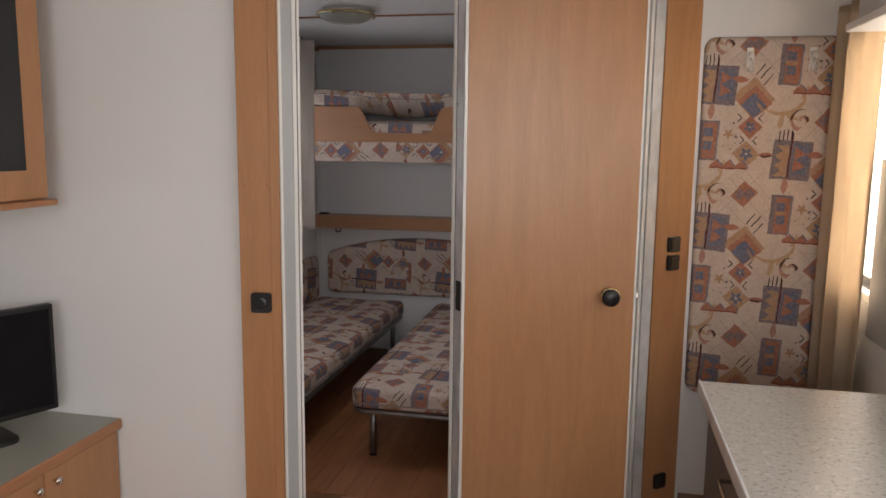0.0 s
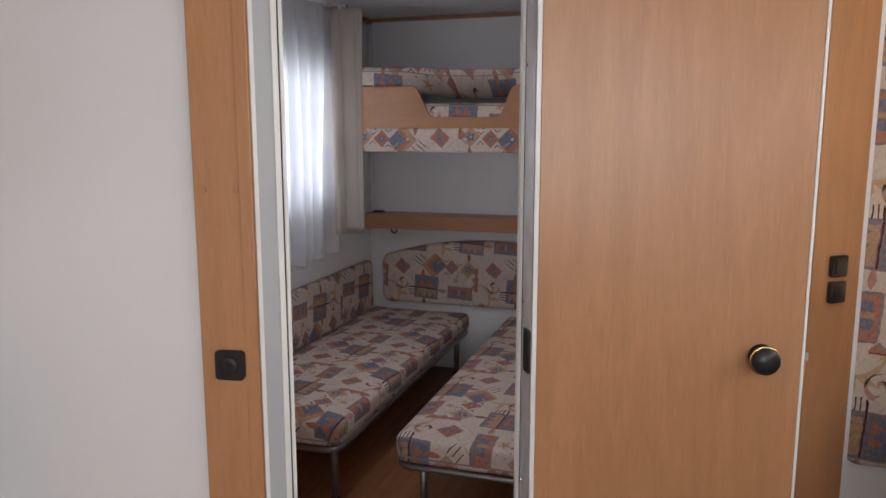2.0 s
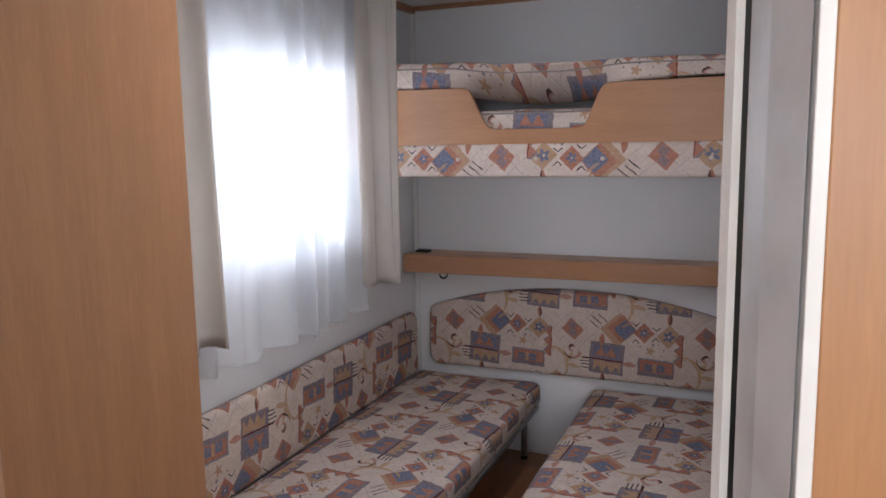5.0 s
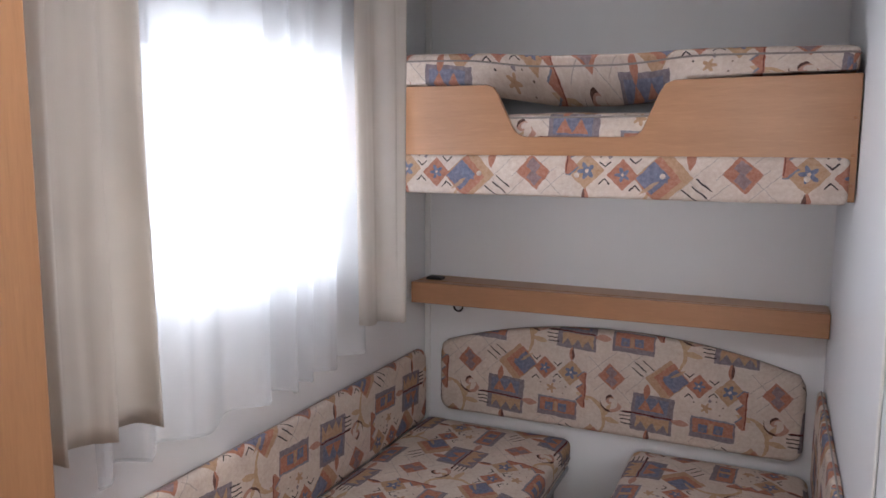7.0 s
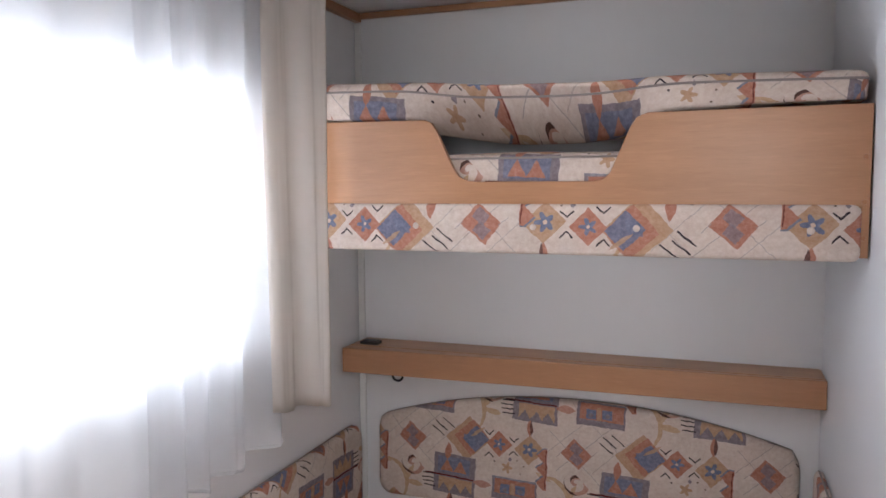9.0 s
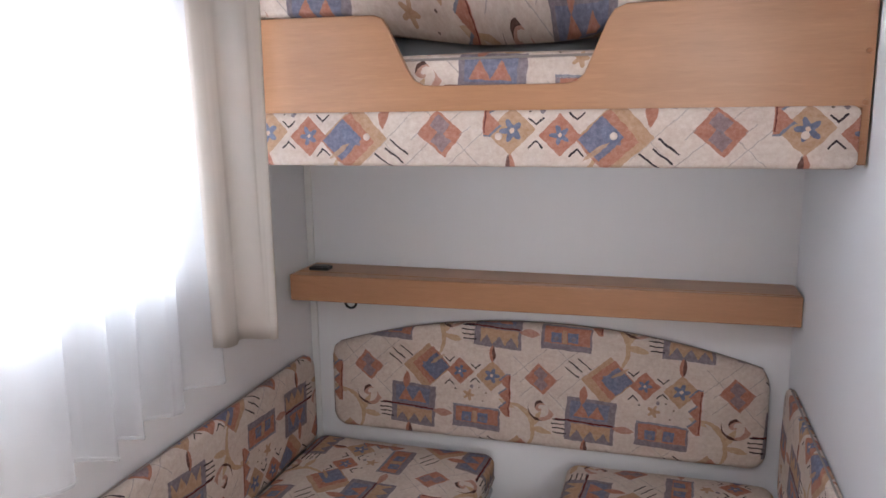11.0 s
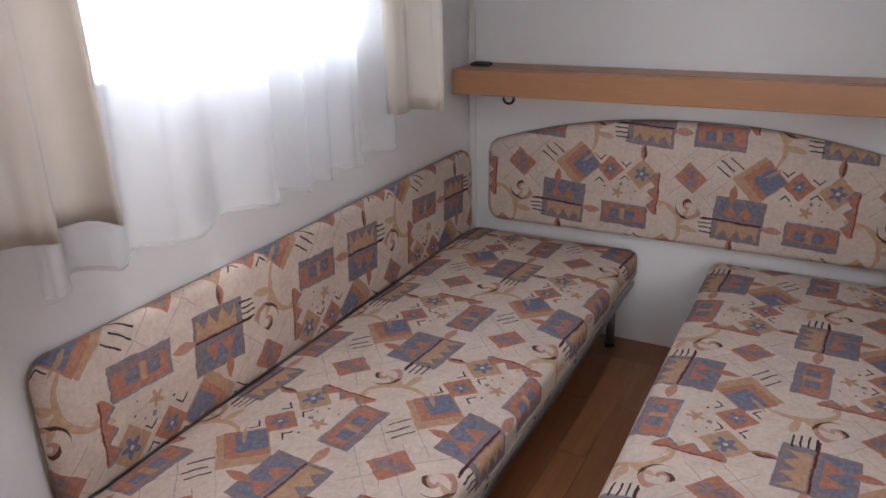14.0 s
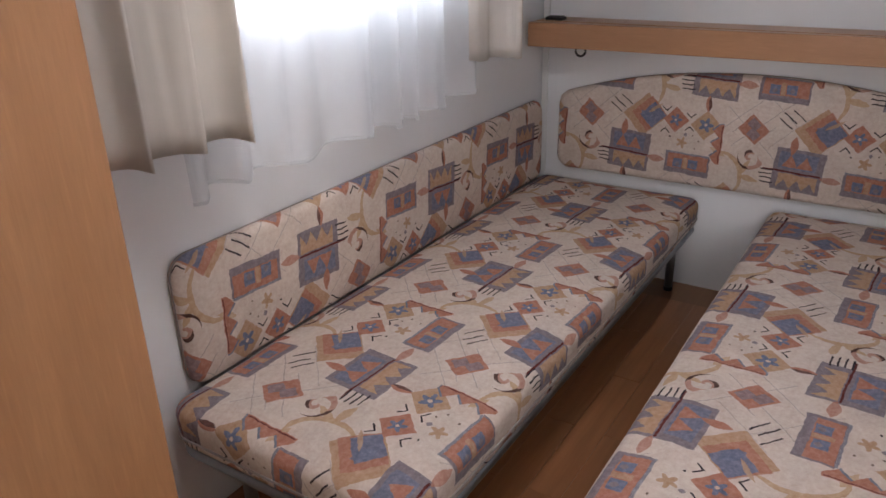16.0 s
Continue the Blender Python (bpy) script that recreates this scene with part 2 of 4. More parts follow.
    for x, y, up in ((-0.088, 0.044, 1), (-0.088, -0.036, -1), (0.004, 0.026, 1), (0.002, -0.024, -1)):
        chevron(w, x, y, up)
    # checked diamond
    w = motif(-0.22, -0.012)
    lay(inside(local(w, 0, 0, 0.042, 0.036, -40)), "rust")
    for sgn in (-1, 1):
        a = radians(50)
        lay(inside(local(w, sgn * 0.024 * math.cos(a) - sgn * 0.016, sgn * 0.024 * math.sin(a), 0.019, 0.016, -40)), "plum", 0.8)
        lay(inside(local(w, sgn * 0.06, sgn * 0.006, 0.016, 0.0012, 42)), "grey", 0.7)
    # framed double square with leaves
    w = motif(-0.058, -0.143)
    lay(inside(local(w, 0, 0, 0.08, 0.076, -4)), "plum")
    lay(inside(local(w, -0.002, 0.034, 0.062, 0.03, -4)), "blue", 0.75)
    zigzag(w, -0.002, 0.034, 0.05, 0.024, -4, 2, -0.9, 0.85, "rust")
    lay(inside(local(w, 0.002, -0.04, 0.064, 0.026, -4)), "ochre")
    zigzag(w, 0.002, -0.042, 0.064, 0.026, -4, 3, -1.0, 0.2, "plum")
    lay(inside(local(w, -0.02, -0.006, 0.094, 0.0028, -4)), "wine")
    lay(lens(local(w, -0.022, 0.088, 0.034, 0.013, 85)), "rust")
    lay(lens(local(w, 0.106, -0.02, 0.036, 0.013, -4)), "rust", 0.8)
    lay(lens(local(w, -0.02, -0.098, 0.03, 0.011, 88)), "rust")
    lay(lens(local(w, -0.015, -0.098, 0.028, 0.006, 88)), "ink", 0.7)
    strokes(w, ((-0.1, -0.004), (-0.104, -0.02), (-0.102, -0.036), (-0.098, -0.052)), 0.022, -3)
    # framed bar with two blocks
    w = motif(0.168, -0.17)
    lay(inside(local(w, 0, -0.003, 0.082, 0.039, -3)), "plum")
    lay(inside(local(w, 0.002, 0.006, 0.074, 0.028, -3)), "rust")
    for x in (-0.034, 0.022):
        lay(inside(local(w, x, 0.0, 0.017, 0.017, -3)), "blue")
        lay(lens(local(w, x, -0.004, 0.009, 0.009)), "plum")
    lay(inside(local(w, -0.006, 0.001, 0.008, 0.022, -3)), "ochre", 0.8)
    # upright saw-toothed strip that rises from the bar's end, with a slate border
    lay(inside(local(w, 0.0, 0.039, 0.08, 0.0028, -3)), "slate", 0.9)
    w = motif(0.266, -0.082)
    zigzag(w, 0, 0.004, 0.074, 0.021, 88, 3, -0.25, 1.0, "slate")
    zigzag(w, 0, 0, 0.074, 0.021, 88, 3, -0.4, 0.8, "rust")
    lay(inside(local(w, 0.017, 0.0, 0.07, 0.0016, 88)), "wine", 0.9)
    # lone star and dots
    w = motif(0.142, -0.09)
    star(w, 0, 0, 0.023, 5, "ochre")
    lay(lens(local(w, 0.012, 0.03, 0.007, 0.007)), "plum")
    lay(lens(local(w, -0.045, 0.02, 0.004, 0.003)), "ink")
    for x, y in ((0.05, -0.02), (0.06, 0.012), (0.038, 0.03)):
        lay(lens(local(w, x, y, 0.0035, 0.003)), "umber", 0.8)
    # the dye takes unevenly, most of all in the dark inks
    c = m.node("ShaderNodeGamma", Color=c, Gamma=m.ramp(wash, 0.32, 0.68, 1.2, 0.8))
    weave = m.noise(uv, 900, 2)
    c = m.mix(0.25, c, m.mix(patch, (0.72, 0.68, 0.66), (1.0, 1.0, 1.0)), "MULTIPLY")
    crease = m.noise(m.mapping(uv, scale=(1, 1.6, 1)), 9, 3, 0.55)
    pucker = m.noise(m.mapping(uv, rot=35, scale=(1, 0.3, 1)), 26, 3, 0.6)
    fold = m.math("MULTIPLY", m.ramp(m.noise(uv, 4.5, 2), 0.48, 0.7), pucker)
    m.bump(m.math("ADD", m.math("MULTIPLY", weave, 0.03), m.math("ADD", crease, m.math("MULTIPLY", fold, 0.9))), 0.6, 0.009)
    return m.colour(c)


def cloth(name, colour, through, clear, rough=0.9):
    """Curtain cloth that lets some light pass."""
    m = Nodes(name, rough, 0, 0.1)
    weave = m.noise(m.mapping(m.world(), scale=(1, 1, 0.3)), 420, 2)
    col = m.mix(m.ramp(m.noise(m.world(), 5, 3), 0.3, 0.7), colour, tuple(x * 0.9 for x in colour))
    m.bump(weave, 0.15, 0.001)
    m.colour(col)
    out = m.t.nodes["Material Output"]
    tl = m.t.nodes.new("ShaderNodeBsdfTranslucent")
    m.put(tl.inputs["Color"], col)
    mix = m.t.nodes.new("ShaderNodeMixShader")
    mix.inputs[0].default_value = through
    m.t.links.new(m.b.outputs[0], mix.inputs[1])
    m.t.links.new(tl.outputs[0], mix.inputs[2])
    last = mix
    if clear:
        tr = m.t.nodes.new("ShaderNodeBsdfTransparent")
        last = m.t.nodes.new("ShaderNodeMixShader")
        last.inputs[0].default_value = clear
        m.t.links.new(mix.outputs[0], last.inputs[1])
        m.t.links.new(tr.outputs[0], last.inputs[2])
    m.t.links.new(last.outputs[0], out.inputs[0])
    return m.mat


WALL = painted("white_wall_vinyl", (0.83, 0.815, 0.81), 0.5, 60, 0.05, 0.12, (1, 1, 0.06))
CEILING = painted("white_ceiling_panel", (0.84, 0.84, 0.83), 0.45, 40, 0.03, 0.05)
WHITE = painted("white_plastic_trim", (0.78, 0.77, 0.74), 0.35, 80, 0.03, 0.03)
GREY_TRIM = painted("light_grey_jamb_laminate", (0.42, 0.43, 0.44), 0.4, 60, 0.03, 0.03)
WALL_GREY = painted("pale_grey_wall_panel", (0.72, 0.725, 0.74), 0.42, 60, 0.04, 0.06, (1, 1, 0.06))
BEECH = wood("beech_laminate", (0.49, 0.25, 0.116), (0.38, 0.182, 0.08), 0.31, "z")
BEECH_X = wood("beech_laminate_across", (0.48, 0.25, 0.128), (0.39, 0.19, 0.092), 0.3, "x")
BEECH_Y = wood("beech_laminate_along", (0.45, 0.213, 0.1), (0.37, 0.165, 0.074), 0.34, "y")
FLOOR = wood("dark_wood_floor", (0.3, 0.145, 0.066), (0.21, 0.095, 0.044), 0.38, "y", 1.3)


def plank_wood():
    """The floor's wood, each plank a little lighter or darker."""
    m = Nodes("dark_wood_plank", 0.36)
    rnd = m.node("ShaderNodeObjectInfo", 5)
    shade = m.t.nodes.new("ShaderNodeCombineXYZ")
    m.put(shade.inputs[0], rnd)
    p = m.mapping(m.vec("ADD", m.world(), shade.outputs[0]), scale=(1, 0.07, 1))
    grain = m.noise(p, 26, 5, 0.6)
    c = m.mix(m.ramp(grain, 0.3, 0.7), (0.42, 0.185, 0.078), (0.28, 0.118, 0.05))
    c = m.mix(m.math("MULTIPLY", rnd, 0.35), c, (0.24, 0.1, 0.044))
    m.bump(grain, 0.08, 0.001)
    return m.colour(c)


PLANK = plank_wood()
ALU = metal("brushed_aluminium", (0.7, 0.71, 0.73), 0.4)
ALU.node_tree.nodes["Principled BSDF"].inputs["Metallic"].default_value = 0.15
STEEL = metal("grey_steel_tube", (0.36, 0.37, 0.38), 0.4)
CHROME = metal("polished_chrome", (0.75, 0.74, 0.7), 0.12)
BRASS = metal("brass_ring", (0.72, 0.55, 0.27), 0.22)
BLACK = plastic("black_plastic", (0.014, 0.014, 0.015), 0.35)
SEAL = plastic("black_rubber_seal", (0.012, 0.012, 0.012), 0.6)
FABRIC = fabric("printed_upholstery")
BUTTON = painted("cream_covered_button", (0.6, 0.5, 0.43), 0.8)
PIPING = plastic("grey_cord_piping", (0.27, 0.23, 0.21), 0.85)
SHEER = cloth("white_sheer_voile", (0.88, 0.885, 0.9), 0.5, 0.3)
DRAPE = cloth("beige_curtain_cloth", (0.72, 0.66, 0.595), 0.3, 0)
DRAPE_WARM = cloth("warm_beige_curtain_cloth", (0.70, 0.59, 0.46), 0.55, 0)
GREEN_TOP = painted("grey_green_laminate_top", (0.34, 0.345, 0.30), 0.36, 110, 0.03, 0.01)


def speckled():
    m = Nodes("speckled_grey_worktop", 0.3)
    a = m.noise(m.world(), 95, 2, 0.6)
    b = m.noise(m.world(), 60, 3, 0.6)
    c = m.mix(m.ramp(a, 0.55, 0.66), (0.42, 0.41, 0.39), (0.25, 0.235, 0.215))
    c = m.mix(m.ramp(b, 0.58, 0.66), c, (0.52, 0.51, 0.49))
    return m.colour(c)


def glazing(name, colour=(1, 1, 1), rough=0.02):
    m = Nodes(name, rough)
    m.b.inputs["Transmission Weight"].default_value = 1.0
    m.b.inputs["IOR"].default_value = 1.45
    return m.colour(colour)


WORKTOP = speckled()
GLASS = glazing("window_pane")
FROSTED = glazing("frosted_lamp_glass", (0.9, 0.9, 0.86), 0.5)
DARK_GLASS = plastic("dark_tinted_glass", (0.012, 0.012, 0.014), 0.08)
MIRROR = metal("mirror_silver", (0.9, 0.9, 0.9), 0.01)
MINT = painted("pale_green_washroom_wall", (0.62, 0.68, 0.5), 0.45)
DARK_GREY = painted("dark_grey_cabinet_laminate", (0.11, 0.1, 0.1), 0.4)
GRASS = painted("ground_gravel", (0.2, 0.19, 0.16), 0.9, 20, 0.3)


# ---- mesh helpers ----
def part(name, bm, material, parent=None, label="", smooth=False):
    me = bpy.data.meshes.new(name)
    bm.to_mesh(me)
    bm.free()
    me.materials.append(material)
    if smooth:
        for p in me.polygons:
            p.use_smooth = True
    ob = new(name, me)
    ob.parent = parent
    if label:
        tagged(ob, label)
    return ob


def thing(name, label, category, group="", at=(0, 0, 0)):
    ob = new(name)
    ob.empty_display_size = 0.05
    ob.location = at
    return tagged(ob, label, category, group)


def prism(points, z0, z1, bevel=0.0, seg=2):
    """An upright block over a plan outline (anticlockwise)."""
    bm = bmesh.new()
    low = [bm.verts.new((x, y, z0)) for x, y in points]
    top = [bm.verts.new((x, y, z1)) for x, y in points]
    bm.faces.new(low[::-1])
    bm.faces.new(top)
    n = len(points)
    for i in range(n):
        bm.faces.new((low[i], low[(i + 1) % n], top[(i + 1) % n], top[i]))
    bmesh.ops.recalc_face_normals(bm, faces=bm.faces)
    if bevel:
        bmesh.ops.bevel(bm, geom=bm.edges[:], offset=bevel, segments=seg, affect="EDGES", profile=0.5)
    return bm


def box(x0, x1, y0, y1, z0, z1, bevel=0.0, seg=2):
    return prism(((x0, y0), (x1, y0), (x1, y1), (x0, y1)), z0, z1, bevel, seg)


def plate(points, axis, a, b, bevel=0.0, seg=2):
    """A board from an outline in the plane across axis ('x': (y, z); 'y': (x, z)), from a to b."""
    put = (lambda p, d: (d, p[0], p[1])) if axis == "x" else (lambda p, d: (p[0], d, p[1]))
    bm = bmesh.new()
    f = [bm.verts.new(put(p, a)) for p in points]
    g = [bm.verts.new(put(p, b)) for p in points]
    bm.faces.new(f)
    bm.faces.new(g[::-1])
    n = len(points)
    for i in range(n):
        bm.faces.new((f[(i + 1) % n], f[i], g[i], g[(i + 1) % n]))
    bmesh.ops.recalc_face_normals(bm, faces=bm.faces)
    if bevel:
        bmesh.ops.bevel(bm, geom=[e for e in bm.edges if len(e.link_faces) == 2 and e.calc_face_angle(0) > 1.0], offset=bevel, segments=seg, affect="EDGES", profile=0.5)
    return bm


def wall_with_hole(name, axis, a, b, lo, hi, z0, z1, holes, material):
    """A wall across axis, from lo to hi, with rectangular openings (l, r, bottom, top) side by side."""
    bm = bmesh.new()

    def block(l, r, zb, zt):
        if r - l < 1e-4 or zt - zb < 1e-4:
            return
        c = box(a, b, l, r, zb, zt) if axis == "x" else box(l, r, a, b, zb, zt)
        me = bpy.data.meshes.new("piece")
        c.to_mesh(me)
        c.free()
        bm.from_mesh(me)
        bpy.data.meshes.remove(me)

    at = lo
    for l, r, zb, zt in holes:
        block(at, l, z0, z1)
        block(l, r, z0, zb)
        block(l, r, zt, z1)
        at = r
    block(at, hi, z0, z1)
    return tagged(part(name, bm, material), kind="structure")


def structure(name, bm, material, label=""):
    return tagged(part(name, bm, material), label, kind="structure")


def revolve(profile, seg=24):
    """A turned shape about z from (radius, height) pairs."""
    bm = bmesh.new()
    rings = []
    for r, z in profile:
        if r < 1e-5:
            rings.append([bm.verts.new((0, 0, z))])
        else:
            rings.append([bm.verts.new((r * math.cos(2 * math.pi * i / seg), r * math.sin(2 * math.pi * i / seg), z)) for i in range(seg)])
    for p, q in zip(rings, rings[1:]):
        for i in range(seg):
            j = (i + 1) % seg
            if len(p) == 1 and len(q) > 1:
                bm.faces.new((p[0], q[i], q[j]))
            elif len(q) == 1 and len(p) > 1:
                bm.faces.new((p[i], p[j], q[0]))
            elif len(p) > 1:
                bm.faces.new((p[i], p[j], q[j], q[i]))
    bmesh.ops.recalc_face_normals(bm, faces=bm.faces)
    return bm


def moved(bm, m):
    bmesh.ops.transform(bm, matrix=m, verts=bm.verts)
    return bm


def tube(points, radius, seg=10, closed=False):
    """A round bar along a polyline."""
    pts = [Vector(p) for p in points]
    bm = bmesh.new()
    rings, n = [], len(pts)
    for i, p in enumerate(pts):
        if closed:
            d = pts[(i + 1) % n] - pts[i - 1]
        else:
            d = pts[min(i + 1, n - 1)] - pts[max(i - 1, 0)]
        m = d.normalized().to_track_quat("Z", "Y").to_matrix()
        rings.append([bm.verts.new(p + m @ Vector((radius * math.cos(2 * math.pi * k / seg), radius * math.sin(2 * math.pi * k / seg), 0))) for k in range(seg)])
    pairs = list(zip(rings, rings[1:])) + ([(rings[-1], rings[0])] if closed else [])
    for p, q in pairs:
        for k in range(seg):
            bm.faces.new((p[k], p[(k + 1) % seg], q[(k + 1) % seg], q[k]))
    if not closed:
        bm.faces.new(rings[0][::-1])
        bm.faces.new(rings[-1])
    bmesh.ops.recalc_face_normals(bm, faces=bm.faces)
    return bm


def rounded(x0, x1, y0, y1, radii, seg=6):
    """A rectangle's outline with its four corners rounded: (x0 y0), (x1 y0), (x1 y1), (x0 y1)."""
    out = []
    for (cx, cy, sx, sy, a0), r in zip(((x0, y0, 1, 1, 180), (x1, y0, -1, 1, 270), (x1, y1, -1, -1, 0), (x0, y1, 1, -1, 90)), radii):
        for k in range(seg + 1):
            a = radians(a0 + 90 * k / seg)
            out.append((cx + sx * r + r * math.cos(a), cy + sy * r + r * math.sin(a)))
    return out


def resample(outline, step):
    out = []
    n = len(outline)
    for i in range(n):
        a, b = Vector(outline[i]), Vector(outline[(i + 1) % n])
        k = max(1, round((b - a).length / step))
        out += [a.lerp(b, j / k) for j in range(k)]
    return out


def outline_normals(pts):
    n = len(pts)
    res = []
    for i in range(n):
        d = pts[(i + 1) % n] - pts[i - 1]
        res.append(Vector((d.y, -d.x)).normalized())
    return res


def cushion(outline, thick, frame_m, print_origin, print_turn, soft=0.03, crown=0.012, seed=0.0, sag=None):
    """Upholstered pad. outline: anticlockwise plan in the pad's own plane; frame_m carries the pad (its z is the outward side) into the
    room. The print lies flat on the face and runs on over the edges; print_origin is the middle of one large diamond and print_turn the
    way its chain runs, in degrees."""
    pts = resample(outline, 0.045)
    nor = outline_normals(pts)
    steps = [(0.0, thick * 0.02), (-0.002, thick * 0.15), (-0.004, thick * 0.5)]
    for k in range(6):
        a = math.pi / 2 * k / 5
        steps.append((soft * (1 - math.cos(a)) - 0.004 * (1 - k / 5), thick - soft * 0.8 + soft * 0.8 * math.sin(a)))
    span = min(max(p.x for p in pts) - min(p.x for p in pts), max(p.y for p in pts) - min(p.y for p in pts)) / 2
    inner = min(0.1, span - soft)
    steps += [(soft + 0.3 * inner, thick + crown * 0.45), (soft + 0.7 * inner, thick + crown * 0.85)]
    xs, ys = [p.x for p in pts], [p.y for p in pts]
    mid = Vector(((min(xs) + max(xs)) / 2, (min(ys) + max(ys)) / 2))
    half = Vector(((max(xs) - min(xs)) / 2, (max(ys) - min(ys)) / 2))
    bm = bmesh.new()
    layer = bm.loops.layers.uv.new("print")
    uvs, rings = {}, []
    lengths = [0.0]
    for a, b in zip(steps, steps[1:]):
        lengths.append(lengths[-1] + (Vector(b) - Vector(a)).length)
    total = lengths[8]
    turn = Matrix.Rotation(radians(-print_turn), 2)
    for (inset, height), run in zip(steps, lengths):
        ring = []
        for p, n in zip(pts, nor):
            q = p - n * min(inset, soft)
            if inset > soft:
                q = Vector([c + (a - c) * (1 - (inset - soft) / w) for a, c, w in zip(q, mid, half)])
            h = height + (0.004 * noise.noise((q.x * 5 + seed, q.y * 5, seed)) if height > thick * 0.4 else 0)
            back, drop = sag(q.x, q.y, height) if sag else (0.0, 0.0)
            v = bm.verts.new((q.x, q.y + back, h + drop))
            e = p - n * soft + n * (total - run) if run < total else q
            uvs[v] = turn @ (e - Vector(print_origin))
            ring.append(v)
        rings.append(ring)
    n = len(pts)
    for a, b in zip(rings, rings[1:]):
        for i in range(n):
            bm.faces.new((a[i], a[(i + 1) % n], b[(i + 1) % n], b[i]))
    cap = bm.faces.new(rings[-1])
    bm.faces.new(rings[0][::-1])
    bmesh.ops.triangulate(bm, faces=[cap])
    for f in bm.faces:
        f.smooth = True
        for loop in f.loops:
            loop[layer].uv = uvs[loop.vert]
    bmesh.ops.recalc_face_normals(bm, faces=bm.faces)
    return moved(bm, frame_m)


def seam(outline, height, frame_m, radius=0.0035, out=0.003):
    pts = resample(outline, 0.05)
    return moved(tube([(p.x + n.x * out, p.y + n.y * out, height) for p, n in zip(pts, outline_normals(pts))], radius, 6, True), frame_m)


def frame_of(origin, xaxis, yaxis):
    """The pose of a pad whose plane is spanned by two directions."""
    x, y = Vector(xaxis), Vector(yaxis)
    z = x.cross(y)
    m = Matrix((x, y, z)).transposed().to_4x4()
    m.translation = Vector(origin)
    return m


def frame_of_plane(dx, dy):
    d = Vector((dx, dy)).normalized()
    return frame_of((0, 0, 0), (d.x, d.y, 0), (0, 0, 1))


# ---- large structure ----
TH = 0.045
structure("floor", box(XL - 0.05, XE + 0.05, YS - 0.05, YB + 0.05, -0.05, 0.0), FLOOR)
BW = (3.62, 4.56, 1.13, 1.86)            # bedroom window: from, to, bottom, top
KW = (-0.7, 3.2, 1.0, 1.98)               # kitchen window
RL = (-1.33, -0.83, 3.01, 3.49)           # added unseen rooflight over the bedroom passage: from, to in x, from, to in y


def ceiling_slab():
    bm = bmesh.new()
    # RL leaves a hole for the added rooflight
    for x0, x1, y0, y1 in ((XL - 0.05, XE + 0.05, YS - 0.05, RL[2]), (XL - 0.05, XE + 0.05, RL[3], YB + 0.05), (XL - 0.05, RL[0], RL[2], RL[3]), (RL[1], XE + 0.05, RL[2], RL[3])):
        bmesh.ops.create_cube(bm, size=1.0, matrix=Matrix.Translation(((x0 + x1) / 2, (y0 + y1) / 2, CEIL + 0.025)) @ Matrix.Diagonal((x1 - x0, y1 - y0, 0.05, 1)))
    return bm


structure("ceiling", ceiling_slab(), CEILING)
wall_with_hole("wall_west", "x", XL - 0.05, XL, YS - 0.05, YB + 0.05, 0, CEIL, [BW], WALL)
wall_with_hole("wall_east", "x", XE, XE + 0.05, YS - 0.05, YB + 0.05, 0, CEIL, [KW, (4.0, 4.4, 1.5, 1.9)], WALL)
wall_with_hole("wall_north", "y", YB, YB + 0.05, XL, XE, 0, CEIL, [], WALL)
wall_with_hole("wall_south", "y", YS - 0.05, YS, XL, XE, 0, CEIL, [(-0.5, 0.9, 1.21, 2.03)], WALL)
structure("partition_living", box(XL, -1.0, YF, YF + 0.035, 0, CEIL), WALL)
structure("partition_washroom", box(XR, XR + 0.035, 2.46, YB, 0, CEIL), WALL_GREY)
structure("partition_kitchen", box(0.36, XE, 3.36, 3.395, 0, CEIL), WALL)


def on_diag(s, off=0.0):
    p = PB + DIAG * s + DNORM * off
    return (p.x, p.y)


def diag_block(s0, s1, near, far, z0=0.0, z1=CEIL):
    """A block along the slanted partition, from near (towards the living room) to far behind its face."""
    return prism((on_diag(s0, near), on_diag(s1, near), on_diag(s1, -far), on_diag(s0, -far)), z0, z1)


structure("header_slanted_partition", diag_block(0.03, 1.5, 0.0, 0.035, 2.10, CEIL), WALL)
structure("partition_kitchen_return", prism(((0.352, 3.141), (0.372, 3.141), (0.372, 3.36), (0.352, 3.36)), 0, CEIL), WALL)

# beech strips and door jambs
structure("trim_left_post", prism(((-1.03, 2.008), (-0.909, 2.027), (-0.905, 2.062), (-1.03, 2.062)), 0, CEIL, 0.003), BEECH)
structure("trim_left_post_edge", prism(((-0.936, 2.0195), (-0.909, 2.0238), (-0.909, 2.03), (-0.936, 2.026)), 0, CEIL, 0.002), BEECH)
for xs, ys in ((-1.008, 2.0112), (-0.944, 2.0213)):
    cap = thing("screw_cap", "small beech-coloured screw cap on the door post", "screw cap", "screw caps", (xs, ys, 1.43))
    part("cap", moved(revolve([(0.007, -0.001), (0.0065, 0.002), (0, 0.0026)], 14), frame_of_plane(0.121, 0.019)), BEECH_Y, cap)
JB = Vector((0.045, 0.047)).normalized()
jamb_at = Vector((-0.907, 2.028))


def jamb_piece(name, a, b, lift, depth, material):
    p, q = jamb_at + JB * a, jamb_at + JB * b
    n = Vector((JB.y, -JB.x))
    structure(name, prism([tuple(v) for v in (p + n * lift, q + n * lift, q - n * depth, p - n * depth)], 0, CEIL), material)


